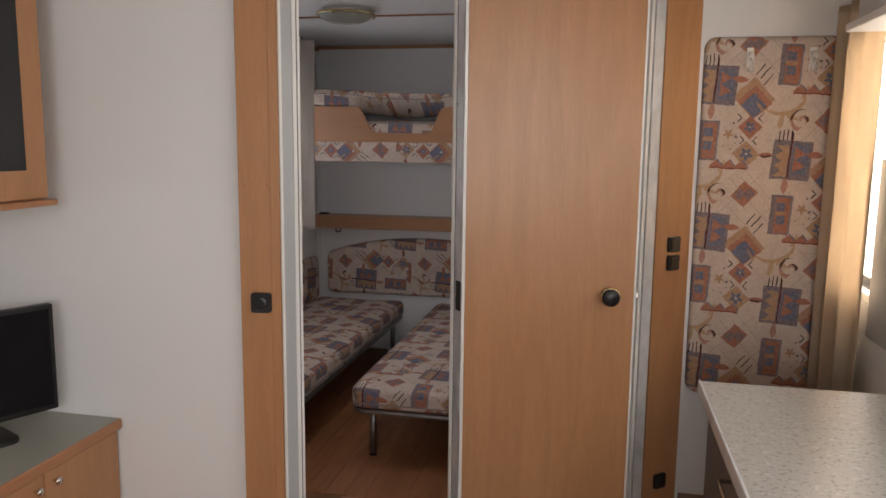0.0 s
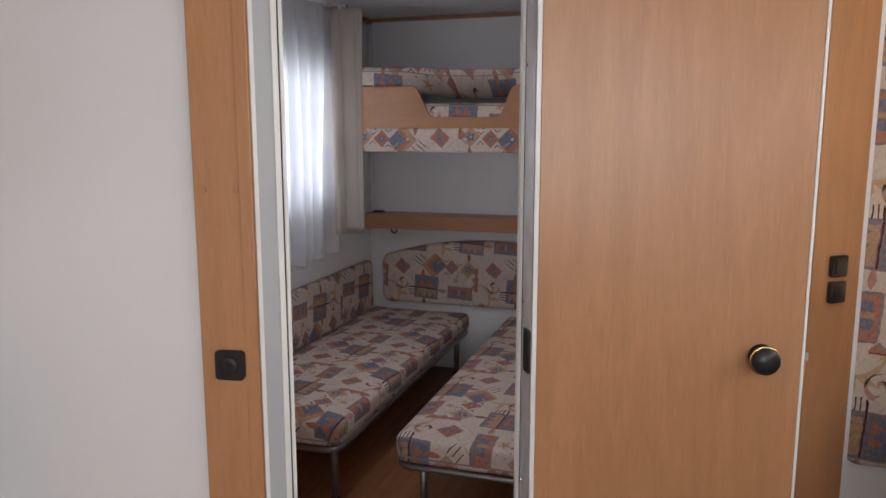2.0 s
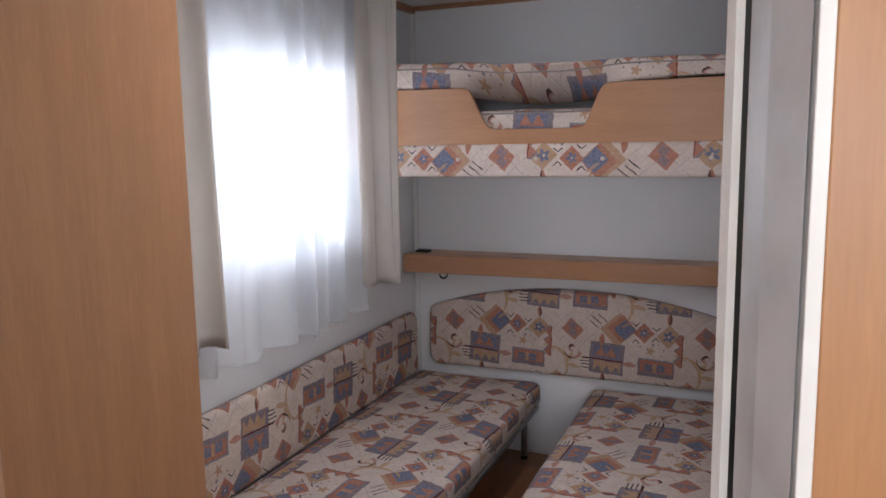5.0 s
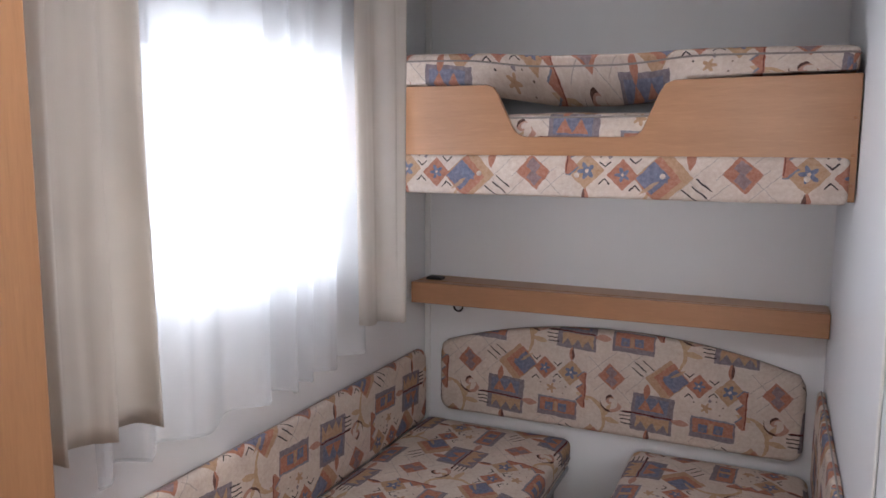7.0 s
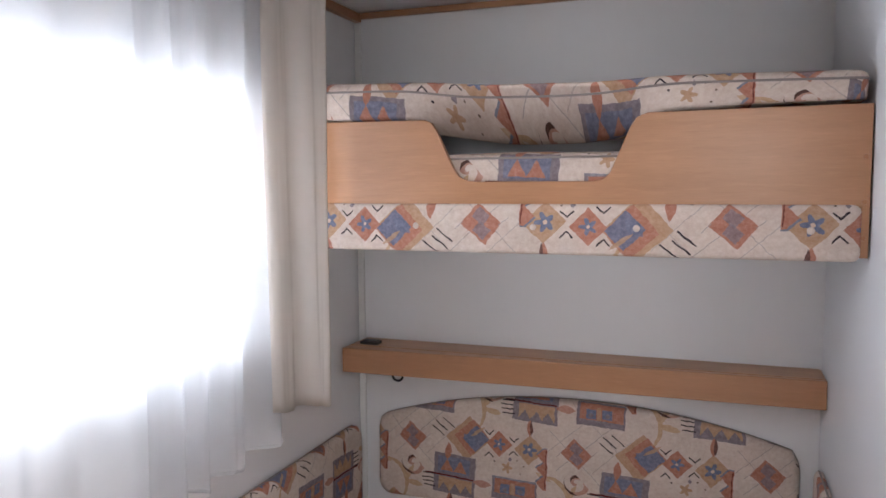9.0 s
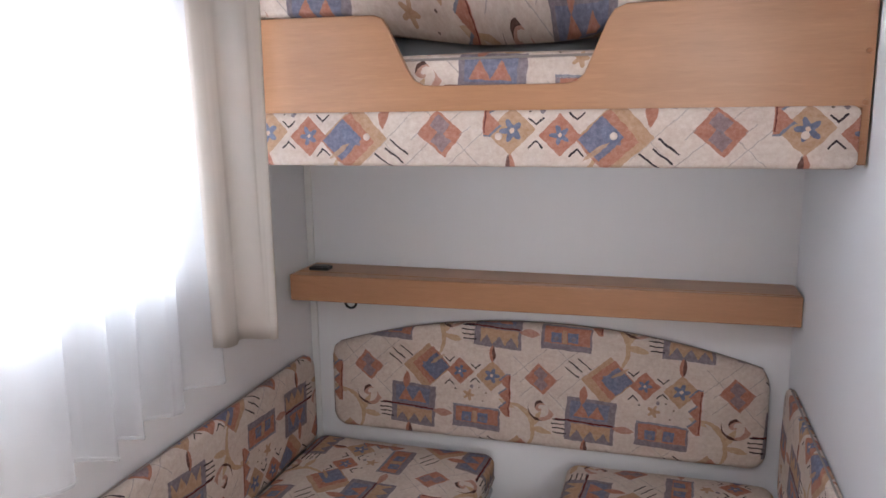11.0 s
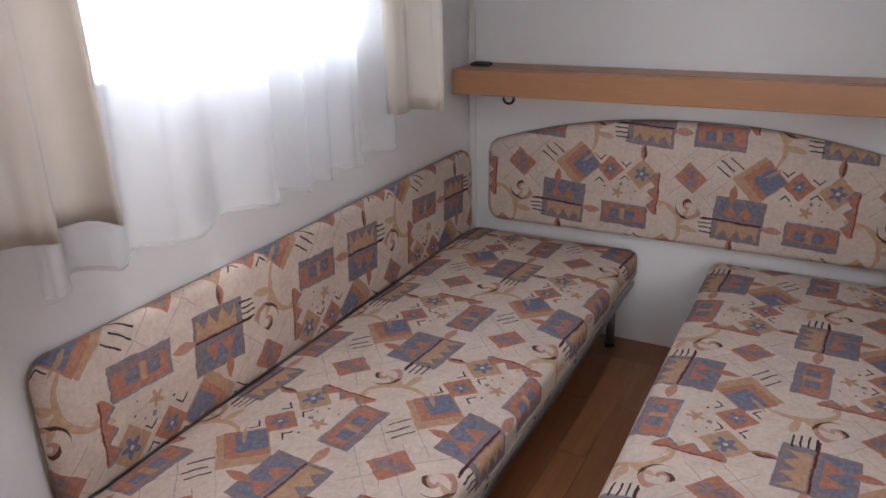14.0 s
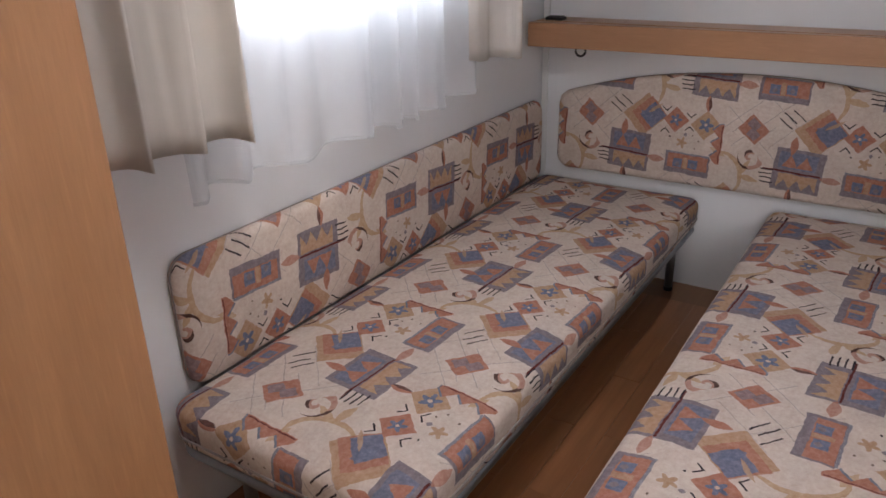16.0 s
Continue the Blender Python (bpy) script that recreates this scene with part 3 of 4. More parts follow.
jamb_piece("jamb_edge_white", 0.0, 0.008, 0.003, 0.03, WHITE)
jamb_piece("jamb_face_grey", 0.008, 0.042, 0.0, 0.03, GREY_TRIM)
jamb_piece("jamb_stop_white", 0.042, 0.053, 0.004, 0.03, WHITE)
jamb_piece("jamb_seal_black", 0.053, 0.057, 0.0, 0.03, SEAL)
jamb_piece("jamb_lip_white", 0.057, 0.064, 0.003, 0.03, WHITE)
structure("jamb_back_beech", diag_block(0.062, 0.066, -0.03, 0.055), BEECH)

# post between the two doorways
POST = 0.583
structure("post_lip_white", diag_block(POST - 0.004, POST + 0.004, 0.006, 0.004), WHITE)
structure("post_seal_black", diag_block(POST + 0.004, POST + 0.013, 0.004, 0.008), SEAL)
structure("post_body", diag_block(POST + 0.013, POST + 0.055, 0.0, 0.02), ALU)
# right-hand post of the washroom doorway
structure("jamb_washroom_lip", diag_block(1.425, 1.44, 0.002, 0.03), WHITE)
structure("jamb_washroom_groove", diag_block(1.44, 1.446, -0.004, 0.03), SEAL)
structure("jamb_washroom_aluminium", diag_block(1.446, 1.495, 0.004, 0.03), ALU)
structure("trim_right_post", diag_block(1.495, 1.68, 0.012, 0.03), BEECH)

# washroom lining
structure("washroom_lining_east", box(XE - 0.012, XE - 0.004, 3.4, 3.99, 0, CEIL), MINT)
structure("washroom_lining_end", box(XR + 0.036, XE - 0.013, YB - 0.012, YB - 0.004, 0, CEIL), MINT)

# ceiling joints and edge trims, beech
structure("trim_ceiling_joint", box(XL + 0.02, XR - 0.004, 4.045, 4.07, CEIL - 0.008, CEIL - 0.002), BEECH_X)
structure("trim_ceiling_end", box(XL + 0.03, XR - 0.004, YB - 0.022, YB - 0.003, CEIL - 0.024, CEIL - 0.002, 0.004), BEECH_X)
structure("trim_ceiling_window_side", box(XL + 0.003, XL + 0.03, 2.96, YB - 0.003, CEIL - 0.035, CEIL - 0.002, 0.004), BEECH_Y)
structure("trim_corner_end", box(XL + 0.002, XL + 0.028, YB - 0.012, YB - 0.002, 0, CEIL - 0.03, 0.003), WHITE)
for yb in (3.83, 3.56):
    structure("trim_wall_joint", box(XR - 0.006, XR - 0.001, yb - 0.008, yb + 0.008, 0, CEIL, 0.002), WHITE)


def window(name, axis, at, out, hole, frame_w=0.035):
    """A plastic-framed window in a wall's opening."""
    l, r, b, t = hole
    win = tagged(new(name), "white framed window with one clear pane", "window", kind="structure")
    mid = at + out * 0.025

    def bar(lo, hi, zb, zt, nm):
        a, c = sorted((at + out * 0.004, at + out * 0.046))
        bm = box(a, c, lo, hi, zb, zt, 0.004) if axis == "x" else box(lo, hi, a, c, zb, zt, 0.004)
        part(nm, bm, WHITE, win)

    bar(l + 0.001, l + frame_w, b + 0.001, t - 0.001, "frame_side")
    bar(r - frame_w, r - 0.001, b + 0.001, t - 0.001, "frame_side")
    bar(l + frame_w, r - frame_w, b + 0.001, b + frame_w, "frame_bottom")
    bar(l + frame_w, r - frame_w, t - frame_w, t - 0.001, "frame_top")
    bm = box(mid - 0.003, mid + 0.003, l + frame_w - 0.004, r - frame_w + 0.004, b + frame_w - 0.004, t - frame_w + 0.004) if axis == "x" else box(l + frame_w, r - frame_w, mid - 0.003, mid + 0.003, b + frame_w, t - frame_w)
    pane = part("pane", bm, GLASS, win)
    pane.visible_shadow = False
    return win


window("window_1", "x", XL, -1, BW)
window("window_2", "x", XE, 1, KW)

# assumed rooflight, never in view, added to carry the bedroom's fill light
roof = tagged(new("added_rooflight"), "unseen white framed rooflight added to the bedroom ceiling as fill light", "window", kind="structure")
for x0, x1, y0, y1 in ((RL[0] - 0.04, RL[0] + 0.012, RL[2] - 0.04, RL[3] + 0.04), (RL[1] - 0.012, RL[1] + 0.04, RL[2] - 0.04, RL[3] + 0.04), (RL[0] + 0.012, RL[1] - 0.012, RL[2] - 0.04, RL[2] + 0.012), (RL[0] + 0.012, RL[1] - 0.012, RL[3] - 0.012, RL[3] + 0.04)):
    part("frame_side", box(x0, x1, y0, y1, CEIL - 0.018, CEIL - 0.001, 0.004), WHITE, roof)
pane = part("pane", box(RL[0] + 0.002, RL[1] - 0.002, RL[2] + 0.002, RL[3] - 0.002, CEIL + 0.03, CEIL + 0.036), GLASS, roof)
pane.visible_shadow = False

# outside
structure("ground", box(-60, 60, -60, 60, -0.72, -0.7), GRASS)

# ---- bedroom: wardrobe ----
wardrobe = thing("wardrobe", "tall beech laminate wardrobe reaching the ceiling beside the bed", "wardrobe")
part("body", box(XL + 0.004, -1.49, YF + 0.04, 2.934, 0.0, CEIL - 0.004), BEECH, wardrobe)
part("side_panel", box(-1.488, -1.468, YF + 0.04, 2.952, 0.0, CEIL - 0.004, 0.003), BEECH, wardrobe)
part("front", box(XL + 0.004, -1.489, 2.9345, 2.95, 0.06, CEIL - 0.02, 0.003), BEECH, wardrobe)


# ---- bedroom: beds ----
SEAT_Z, SEAT_T = 0.405, 0.10


def bed(x0, x1, y0, y1, inner, origin, turn, label, seed):
    b = thing("single_bed", label, "bed", "beds in the bedroom", ((x0 + x1) / 2, (y0 + y1) / 2, 0))
    inv = Matrix.Translation(b.location).inverted()
    radii = (0.05, 0.06, 0.04, 0.04) if inner > 0 else (0.06, 0.05, 0.04, 0.04)
    out = rounded(x0, x1, y0, y1, radii)
    m = inv @ Matrix.Translation((0, 0, SEAT_Z - SEAT_T - 0.012))
    part("mattress", cushion(out, SEAT_T, m, origin, turn, 0.032, 0.012, seed), FABRIC, b, "printed upholstered mattress pad")
    part("piping", seam(out, 0.022, m), PIPING, b)
    z = SEAT_Z - SEAT_T - 0.032
    ring = resample(rounded(x0 + 0.012, x1 - 0.012, y0 + 0.012, y1 - 0.012, radii), 0.05)
    part("frame_tube", moved(tube([(p.x, p.y, z) for p in ring], 0.0145, 8, True), inv), STEEL, b, "grey steel tube frame", True)
    part("base_board", moved(box(x0 + 0.03, x1 - 0.03, y0 + 0.03, y1 - 0.03, z + 0.002, z + 0.016), inv), BEECH_Y, b)
    lx = x1 - 0.077 if inner > 0 else x0 + 0.077
    for px, py in ((lx, y0 + 0.13), (lx, y1 - 0.034), (x0 + x1 - lx, y0 + 0.13), (x0 + x1 - lx, y1 - 0.034)):
        leg = part("leg", moved(tube([(px, py, 0.012), (px, py, z)], 0.0165, 14), inv), STEEL, b, "", True)
        part("foot_cap", moved(revolve([(0, 0), (0.018, 0), (0.0185, 0.012), (0.0168, 0.015), (0, 0.015)], 14), inv @ Matrix.Translation((px, py, 0.0))), BLACK, leg)
    return b


bed(XL + 0.036, -1.392, 3.335, 5.272, 1, (-1.553, 3.715 + 0.305), 90, "low single bed with printed mattress on steel legs under the window", 1.0)
bed(-1.138, XR - 0.036, 3.30, 5.272, -1, (-0.925, 4.395), -90, "low single bed with printed mattress on steel legs by the wall", 7.0)


def pad(name, label, outline, thick, frame_m, origin, turn, soft, seed):
    p = thing(name, label, "cushion", at=frame_m.translation)
    inv = Matrix.Translation(p.location).inverted()
    part("cover", cushion(outline, thick, inv @ frame_m, origin, turn, soft, 0.004, seed), FABRIC, p)
    part("piping", seam(outline, 0.012, inv @ frame_m, 0.003), PIPING, p)
    return p


# headboard on the end wall: arched top
arch = []
for k in range(25):
    x = -0.56 - (1.96 - 0.56) * k / 24
    arch.append((x, 0.853 - 0.107 * abs((x + 1.235) / 0.7) ** 2.1))
hb = rounded(-1.99, -0.538, 0.432, 0.7, (0.05, 0.05, 0.001, 0.001))[:14]
hb = hb + [(-0.538, 0.69), (-0.543, 0.72)] + arch + [(-1.983, 0.72), (-1.99, 0.69)]
pad("headboard", "long printed upholstered headboard with arched top on the end wall", hb, 0.042, frame_of((0, YB - 0.002, 0), (1, 0, 0), (0, 0, 1)), (-1.627, 0.684), 0, 0.022, 3.0)
# wall pads beside the beds; in the west pad's plane x runs along -y
wp = Matrix(((0, 0, 1, XL + 0.002), (1, 0, 0, 0), (0, 1, 0, 0), (0, 0, 0, 1)))
west = rounded(3.42, 5.25, 0.385, 0.703, (0.04, 0.04, 0.05, 0.05))
pad("side_cushion", "long low printed wall cushion under the window beside the bed", west, 0.04, wp, (3.867 - 0.063, 0.574 - 0.155), 180, 0.02, 5.0)
ep = Matrix(((0, 0, -1, XR - 0.002), (-1, 0, 0, 0), (0, 1, 0, 0), (0, 0, 0, 1)))
east = rounded(-5.235, -3.5, 0.385, 0.735, (0.04, 0.04, 0.05, 0.05))
pad("side_cushion", "long low printed wall cushion on the white washroom wall", east, 0.026, ep, (-4.4, 0.42), 180, 0.016, 6.0)

# ---- bedroom: bunk ----
YK = 4.62
bunk = thing("bunk_bed", "beech bunk bed fixed high across the end wall", "bunk bed", at=(-1.28, 4.95, 1.44))
binv = Matrix.Translation(bunk.location).inverted()
bx0, bx1 = XL + 0.004, XR - 0.004
notch = [(-1.535, 1.776), (-1.515, 1.768), (-1.503, 1.75), (-1.452, 1.645), (-1.437, 1.625), (-1.415, 1.614), (-1.39, 1.612), (-1.09, 1.611), (-1.066, 1.615), (-1.048, 1.63), (-1.0, 1.742), (-0.985, 1.764), (-0.96, 1.774)]
board = [(bx0, 1.552), (-0.5, 1.548), (-0.5, 1.435), (bx1, 1.435), (bx1, 1.776)] + notch[::-1] + [(bx0, 1.782)]
part("front_board", moved(plate(board, "y", YK, YK + 0.018, 0.003), binv), BEECH_X, bunk, "beech front board with a scooped opening")
valance = rounded(bx0 + 0.01, -0.503, 1.431, 1.55, (0.013,) * 4, 3)
vm = frame_of((0, YK + 0.02, 0), (1, 0, 0), (0, 0, 1))
part("padded_valance", cushion(valance, 0.034, binv @ vm, (-1.592, 1.492), 180, 0.01, 0.003, 8.0), FABRIC, bunk, "printed padded strip below the board")
for xb in (-1.555, -1.235, -0.98, -0.6):
    part("button", moved(revolve([(0.009, 0), (0.0085, 0.003), (0.005, 0.005), (0, 0.006)], 12), binv @ frame_of((xb, YK - 0.014, 1.496), (1, 0, 0), (0, 0, 1))), BUTTON, bunk)
part("base", moved(box(bx0, bx1 - 0.02, YK + 0.022, YB - 0.004, 1.45, 1.585), binv), WHITE, bunk)
for zs in (1.48, 1.56, 1.66):
    part("screw", moved(revolve([(0.006, 0), (0.0055, 0.002), (0, 0.003)], 10), binv @ frame_of((bx1 - 0.012, YK - 0.0005, zs), (1, 0, 0), (0, 0, 1))), BEECH_Y, bunk)

lower = thing("bunk_mattress", "printed mattress lying in the bunk behind the front board", "mattress", "bunk mattresses", (-1.28, 4.97, 1.586))
linv = Matrix.Translation(lower.location).inverted()
lo = rounded(bx0 + 0.02, bx1 - 0.03, YK + 0.022, YB - 0.01, (0.03, 0.03, 0.03, 0.03))
part("cover", cushion(lo, 0.097, linv @ Matrix.Translation((0, 0, 1.587)), (-1.2, 4.72), 0, 0.025, 0.006, 9.0), FABRIC, lower)
part("piping", seam(lo, 0.085, linv @ Matrix.Translation((0, 0, 1.587))), PIPING, lower)


def upper_sag(x, y, h):
    mid = math.exp(-((x + 1.25) / 0.27) ** 4)
    front = max(0.0, 1 - (y - YK) / 0.4)
    low = max(0.0, 1 - h / 0.088)
    return 0.26 * mid * front * low, -0.012 * mid * front - 0.058 * mid * front * low + 0.022 * (-(x + 1.28) / 0.8) * (1 - low)


upper = thing("bunk_mattress", "second printed mattress sagging over the bunk front board", "mattress", "bunk mattresses", (-1.28, 4.97, 1.785))
uinv = Matrix.Translation(upper.location).inverted()
up = rounded(bx0 + 0.015, bx1 - 0.012, YK + 0.002, YB - 0.01, (0.03, 0.03, 0.03, 0.03))
um = uinv @ Matrix.Translation((0, 0, 1.784))
part("cover", cushion(up, 0.088, um, (-1.62, 4.66), 0, 0.02, 0.004, 11.0, upper_sag), FABRIC, upper)
pts = resample(up, 0.05)
part("piping", moved(tube([(p.x + n.x * 0.004, p.y + n.y * 0.004, 0.064 + upper_sag(p.x, p.y, 0.07)[1]) for p, n in zip(pts, outline_normals(pts))], 0.0032, 6, True), um), PIPING, upper)

# ---- bedroom: shelf and its small things ----
shelf = thing("wall_shelf", "long deep beech wall shelf under the bunk", "shelf", at=(-1.27, YB, 0.98))
sinv = Matrix.Translation(shelf.location).inverted()
part("board", moved(prism(((-2.06, 5.125), (XR - 0.003, 5.168), (XR - 0.003, YB - 0.003), (-2.06, YB - 0.003)), 0.932, 1.020, 0.003), sinv), BEECH_X, shelf)
part("top_panel", moved(box(-2.05, XR - 0.01, 5.18, YB - 0.006, 1.0205, 1.0225), sinv), BEECH_X, shelf)
box_ob = thing("socket_box", "small flat black socket box lying on the shelf", "socket", at=(-1.985, 5.21, 1.0226))
part("body", box(-0.035, 0.035, -0.022, 0.022, 0, 0.012, 0.003), BLACK, box_ob)
part("lid", box(-0.028, 0.028, -0.016, 0.016, 0.012, 0.015, 0.001), BLACK, box_ob)
hook = thing("hook", "small black ring hook under the shelf", "hook", at=(-1.875, 5.2, 0.932))
part("ring", tube([(0.02 * math.cos(a), 0.0, -0.016 + 0.02 * math.sin(a)) for a in [radians(150 + k * 18) for k in range(14)]], 0.0045, 8), BLACK, hook, "", True)
part("base", revolve([(0, 0), (0.012, 0), (0.011, -0.005), (0, -0.006)], 12), BRASS, hook)

# ---- bedroom: mirror ----
mir = thing("wall_mirror", "small mirror in a brown wooden frame on the washroom wall", "mirror", at=(XR - 0.002, 3.5, 1.64))
for nm, y0, y1, z0, z1 in (("frame_bottom", -0.2, 0.2, 0, 0.035), ("frame_top", -0.2, 0.2, 0.465, 0.5), ("frame_side", -0.2, -0.165, 0.035, 0.465), ("frame_side", 0.165, 0.2, 0.035, 0.465)):
    part(nm, box(-0.022, 0, y0, y1, z0, z1, 0.003), BEECH, mir)
part("glass", box(-0.008, -0.002, -0.167, 0.167, 0.033, 0.467), MIRROR, mir)

# ---- bedroom: ceiling lamp ----
lamp = thing("ceiling_lamp", "round shallow glass ceiling lamp with a brass rim, switched off", "lamp", at=(-1.345, 3.87, CEIL))
part("base_plate", revolve([(0, -0.001), (0.12, -0.001), (0.125, -0.02), (0.1, -0.024), (0, -0.024)], 32), WHITE, lamp, "", True)
part("shade", revolve([(0.148, -0.026), (0.146, -0.032), (0.125, -0.048), (0.09, -0.062), (0.045, -0.07), (0, -0.072), (0, -0.068), (0.045, -0.066), (0.09, -0.058), (0.125, -0.044), (0.143, -0.028), (0.148, -0.026)], 40), FROSTED, lamp, "frosted glass bowl", True)
part("rim", tube([(0.15 * math.cos(2 * math.pi * k / 40), 0.15 * math.sin(2 * math.pi * k / 40), -0.026) for k in range(40)], 0.006, 8, True), BRASS, lamp, "brass rim", True)
for k in range(3):
    a = 2 * math.pi * k / 3 + 0.4
    part("clip", moved(revolve([(0, -0.02), (0.008, -0.02), (0.009, -0.036), (0.004, -0.042), (0, -0.042)], 10), Matrix.Translation((0.146 * math.cos(a), 0.146 * math.sin(a), 0))), BRASS, lamp)


# ---- curtains ----
def curtain(name, label, at, y0, y1, z_top, z_low, folds, depth, material, group="", thick=0.0, flip=1, gather=0.6, seed=0.0, rise=0.0, skew=0.0, wave=0.004, lean=0.0, start=0.0, pleats=0.0):
    """Hanging cloth along y in front of a wall at x = at. Folds grow towards the hem; lean makes each fold a long face with a short
    return; pleats pinches the head between gathers."""
    ob = thing(name, label, "curtain", group, (at, (y0 + y1) / 2, z_top))
    inv = Matrix.Translation(ob.location).inverted()
    nu, nv = max(24, int(folds * 22)), 30
    bm = bmesh.new()
    rows = []

    def place(u, v):
        ph = start + folds * 2 * math.pi * (u + 0.045 * math.sin(5 * u + seed) + 0.03 * math.sin(13 * u + 2 * seed) + 0.012 * v * math.sin(9 * u + 3 * seed))
        amp = depth * (gather + (1 - gather) * v) * (0.78 + 0.22 * math.sin(3.1 * u * folds + seed * 3))
        side = math.sin(ph + lean * math.sin(ph + 0.6))
        x = at + flip * (amp * side + depth * 0.4 * noise.noise((u * 4, v * 1.5, seed)) + 0.12 * depth * noise.noise((u * 22, v * 2.5, seed + 4)) + skew * u)
        pinch = pleats * max(0.0, 1 - v / 0.09)
        x += flip * pinch * 0.012 * math.cos(ph * 2.5)
        low = z_low + rise * max(0.0, (u - 0.9) / 0.1) ** 2 + wave * math.cos(ph) + 0.006 * noise.noise((u * 5, seed, 0.0))
        z = z_top + (low - z_top) * v
        y = y0 + (y1 - y0) * u + 0.3 * amp * math.cos(ph) * v + 0.015 * v * math.sin(4 * u + seed)
        return (x, y, z)

    for j in range(nv + 1):
        rows.append([bm.verts.new(place(i / nu, j / nv)) for i in range(nu + 1)])
    for a, b in zip(rows, rows[1:]):
        for i in range(nu):
            f = bm.faces.new((a[i], a[i + 1], b[i + 1], b[i]))
            f.smooth = True
    moved(bm, inv)
    sheet = part("cloth", bm, material, ob)
    if thick:
        mod = sheet.modifiers.new("cloth_thickness", "SOLIDIFY")
        mod.thickness = thick
    part("hem", moved(tube([place(i / nu, 0.995) for i in range(nu + 1)], 0.0022, 5), inv), material, ob)
    part("header_tape", moved(tube([place(i / nu, 0.015) for i in range(nu + 1)], 0.004, 5), inv), material, ob)
    return ob


rail = thing("curtain_rail", "white curtain rail under the ceiling above the window", "curtain rail", at=(XL + 0.16, 3.9, CEIL - 0.055))
part("track", box(-0.045, 0.045, -0.78, 0.66, 0, 0.018, 0.003), WHITE, rail)
for ky in (-0.7, 0.0, 0.6):
    part("bracket", box(-0.012, 0.012, ky - 0.01, ky + 0.01, 0.018, 0.053, 0.002), WHITE, rail)
for k in range(9):
    part("glider", box(0.03, 0.042, -0.74 + 0.165 * k, -0.73 + 0.165 * k, -0.014, 0.002, 0.001), WHITE, rail)
part("end_stop", box(-0.046, 0.046, 0.66, 0.672, -0.004, 0.02, 0.002), BLACK, rail, "black end stop")
curtain("sheer_curtain", "white sheer voile curtain drawn across the bedroom window", XL + 0.125, 3.37, 4.53, CEIL - 0.055, 0.862, 7.2, 0.048, SHEER, gather=0.5, seed=2.0, rise=0.02, wave=0.006, lean=0.85, pleats=0.5)
curtain("curtain", "thick beige curtain gathered at the near side of the window", XL + 0.2, 3.165, 3.525, CEIL - 0.055, 0.982, 3.0, 0.047, DRAPE, "bedroom drapes", 0.002, 1, 0.6, 4.0, wave=0.003, lean=-0.5, start=2.4, pleats=1.0)
curtain("curtain", "thick beige curtain gathered at the far side of the window", XL + 0.15, 4.47, 4.60, CEIL - 0.055, 0.985, 1.6, 0.02, DRAPE, "bedroom drapes", 0.002, 1, 0.6, 6.3, skew=0.12, wave=0.002, lean=0.4, pleats=1.0)

# ---- living room: washroom door ----
E2, F2 = Vector((-0.418, 2.319)), Vector((0.121, 2.40))
dd = (F2 - E2).normalized()
dn = Vector((dd.y, -dd.x))
door = thing("washroom_door", "beech laminate washroom door standing ajar with an aluminium edge", "door", at=(E2.x, E2.y, 0))
dinv = Matrix.Translation(door.location).inverted()


def leaf(s0, s1, near, far, z0, z1, bevel=0.0):
    c = [E2 + dd * s0 + dn * near, E2 + dd * s1 + dn * near, E2 + dd * s1 - dn * far, E2 + dd * s0 - dn * far]
    return moved(prism([tuple(p) for p in c], z0, z1, bevel), dinv)


width = (F2 - E2).length
part("leaf", leaf(0.006, width - 0.004, 0.0, 0.03, 0.012, 2.13, 0.002), BEECH, door)
part("edge_strip", leaf(-0.004, 0.006, 0.003, 0.03, 0.012, 2.13, 0.001), WHITE, door, "thin pale edge strip")
part("edge_strip", leaf(width - 0.004, width + 0.002, 0.001, 0.03, 0.012, 2.13, 0.001), WHITE, door, "thin pale edge strip")
hinge_pts = [(-0.4605, 2.4), (-0.4475, 2.362), (-0.4245, 2.3215), (-0.421, 2.345), (-0.44, 2.41)]
part("edge_profile", moved(prism(hinge_pts, 0.012, 2.13), dinv), ALU, door, "brushed aluminium edge profile")
part("latch_plate", moved(box(-0.004, 0.004, -0.017, 0.017, 1.02, 1.115, 0.0015), dinv @ Matrix.Translation((-0.436, 2.338, 0)) @ Matrix.Rotation(radians(30), 4, "Z")), SEAL, door, "dark latch plate")
for zs in (1.68, 1.17, 0.75):
    part("screw", moved(revolve([(0.005, 0), (0.0045, 0.002), (0, 0.003)], 10), dinv @ frame_of((-0.4525, 2.375, zs), (0.34, -0.94, 0), (0, 0, 1))), CHROME, door)
kn = E2 + dd * 0.463 + dn * 0.0
km = dinv @ frame_of((kn.x, kn.y, 1.085), (dd.x, dd.y, 0), (0, 0, 1))
knob = part("knob", moved(revolve([(0.0, 0.0), (0.026, 0.0), (0.026, 0.004), (0.014, 0.006), (0.012, 0.018), (0.02, 0.022), (0.0275, 0.03), (0.028, 0.04), (0.024, 0.047), (0.0, 0.049)], 28), km), BLACK, door, "round black knob", True)
part("collar", moved(tube([(0.0285 * math.cos(2 * math.pi * k / 28), 0.0285 * math.sin(2 * math.pi * k / 28), 0.034) for k in range(28)], 0.0025, 6, True), km), BRASS, knob, "brass ring", True)
part("bolt", leaf(width + 0.002, width + 0.012, -0.008, 0.02, 1.077, 1.095, 0.001), CHROME, door)


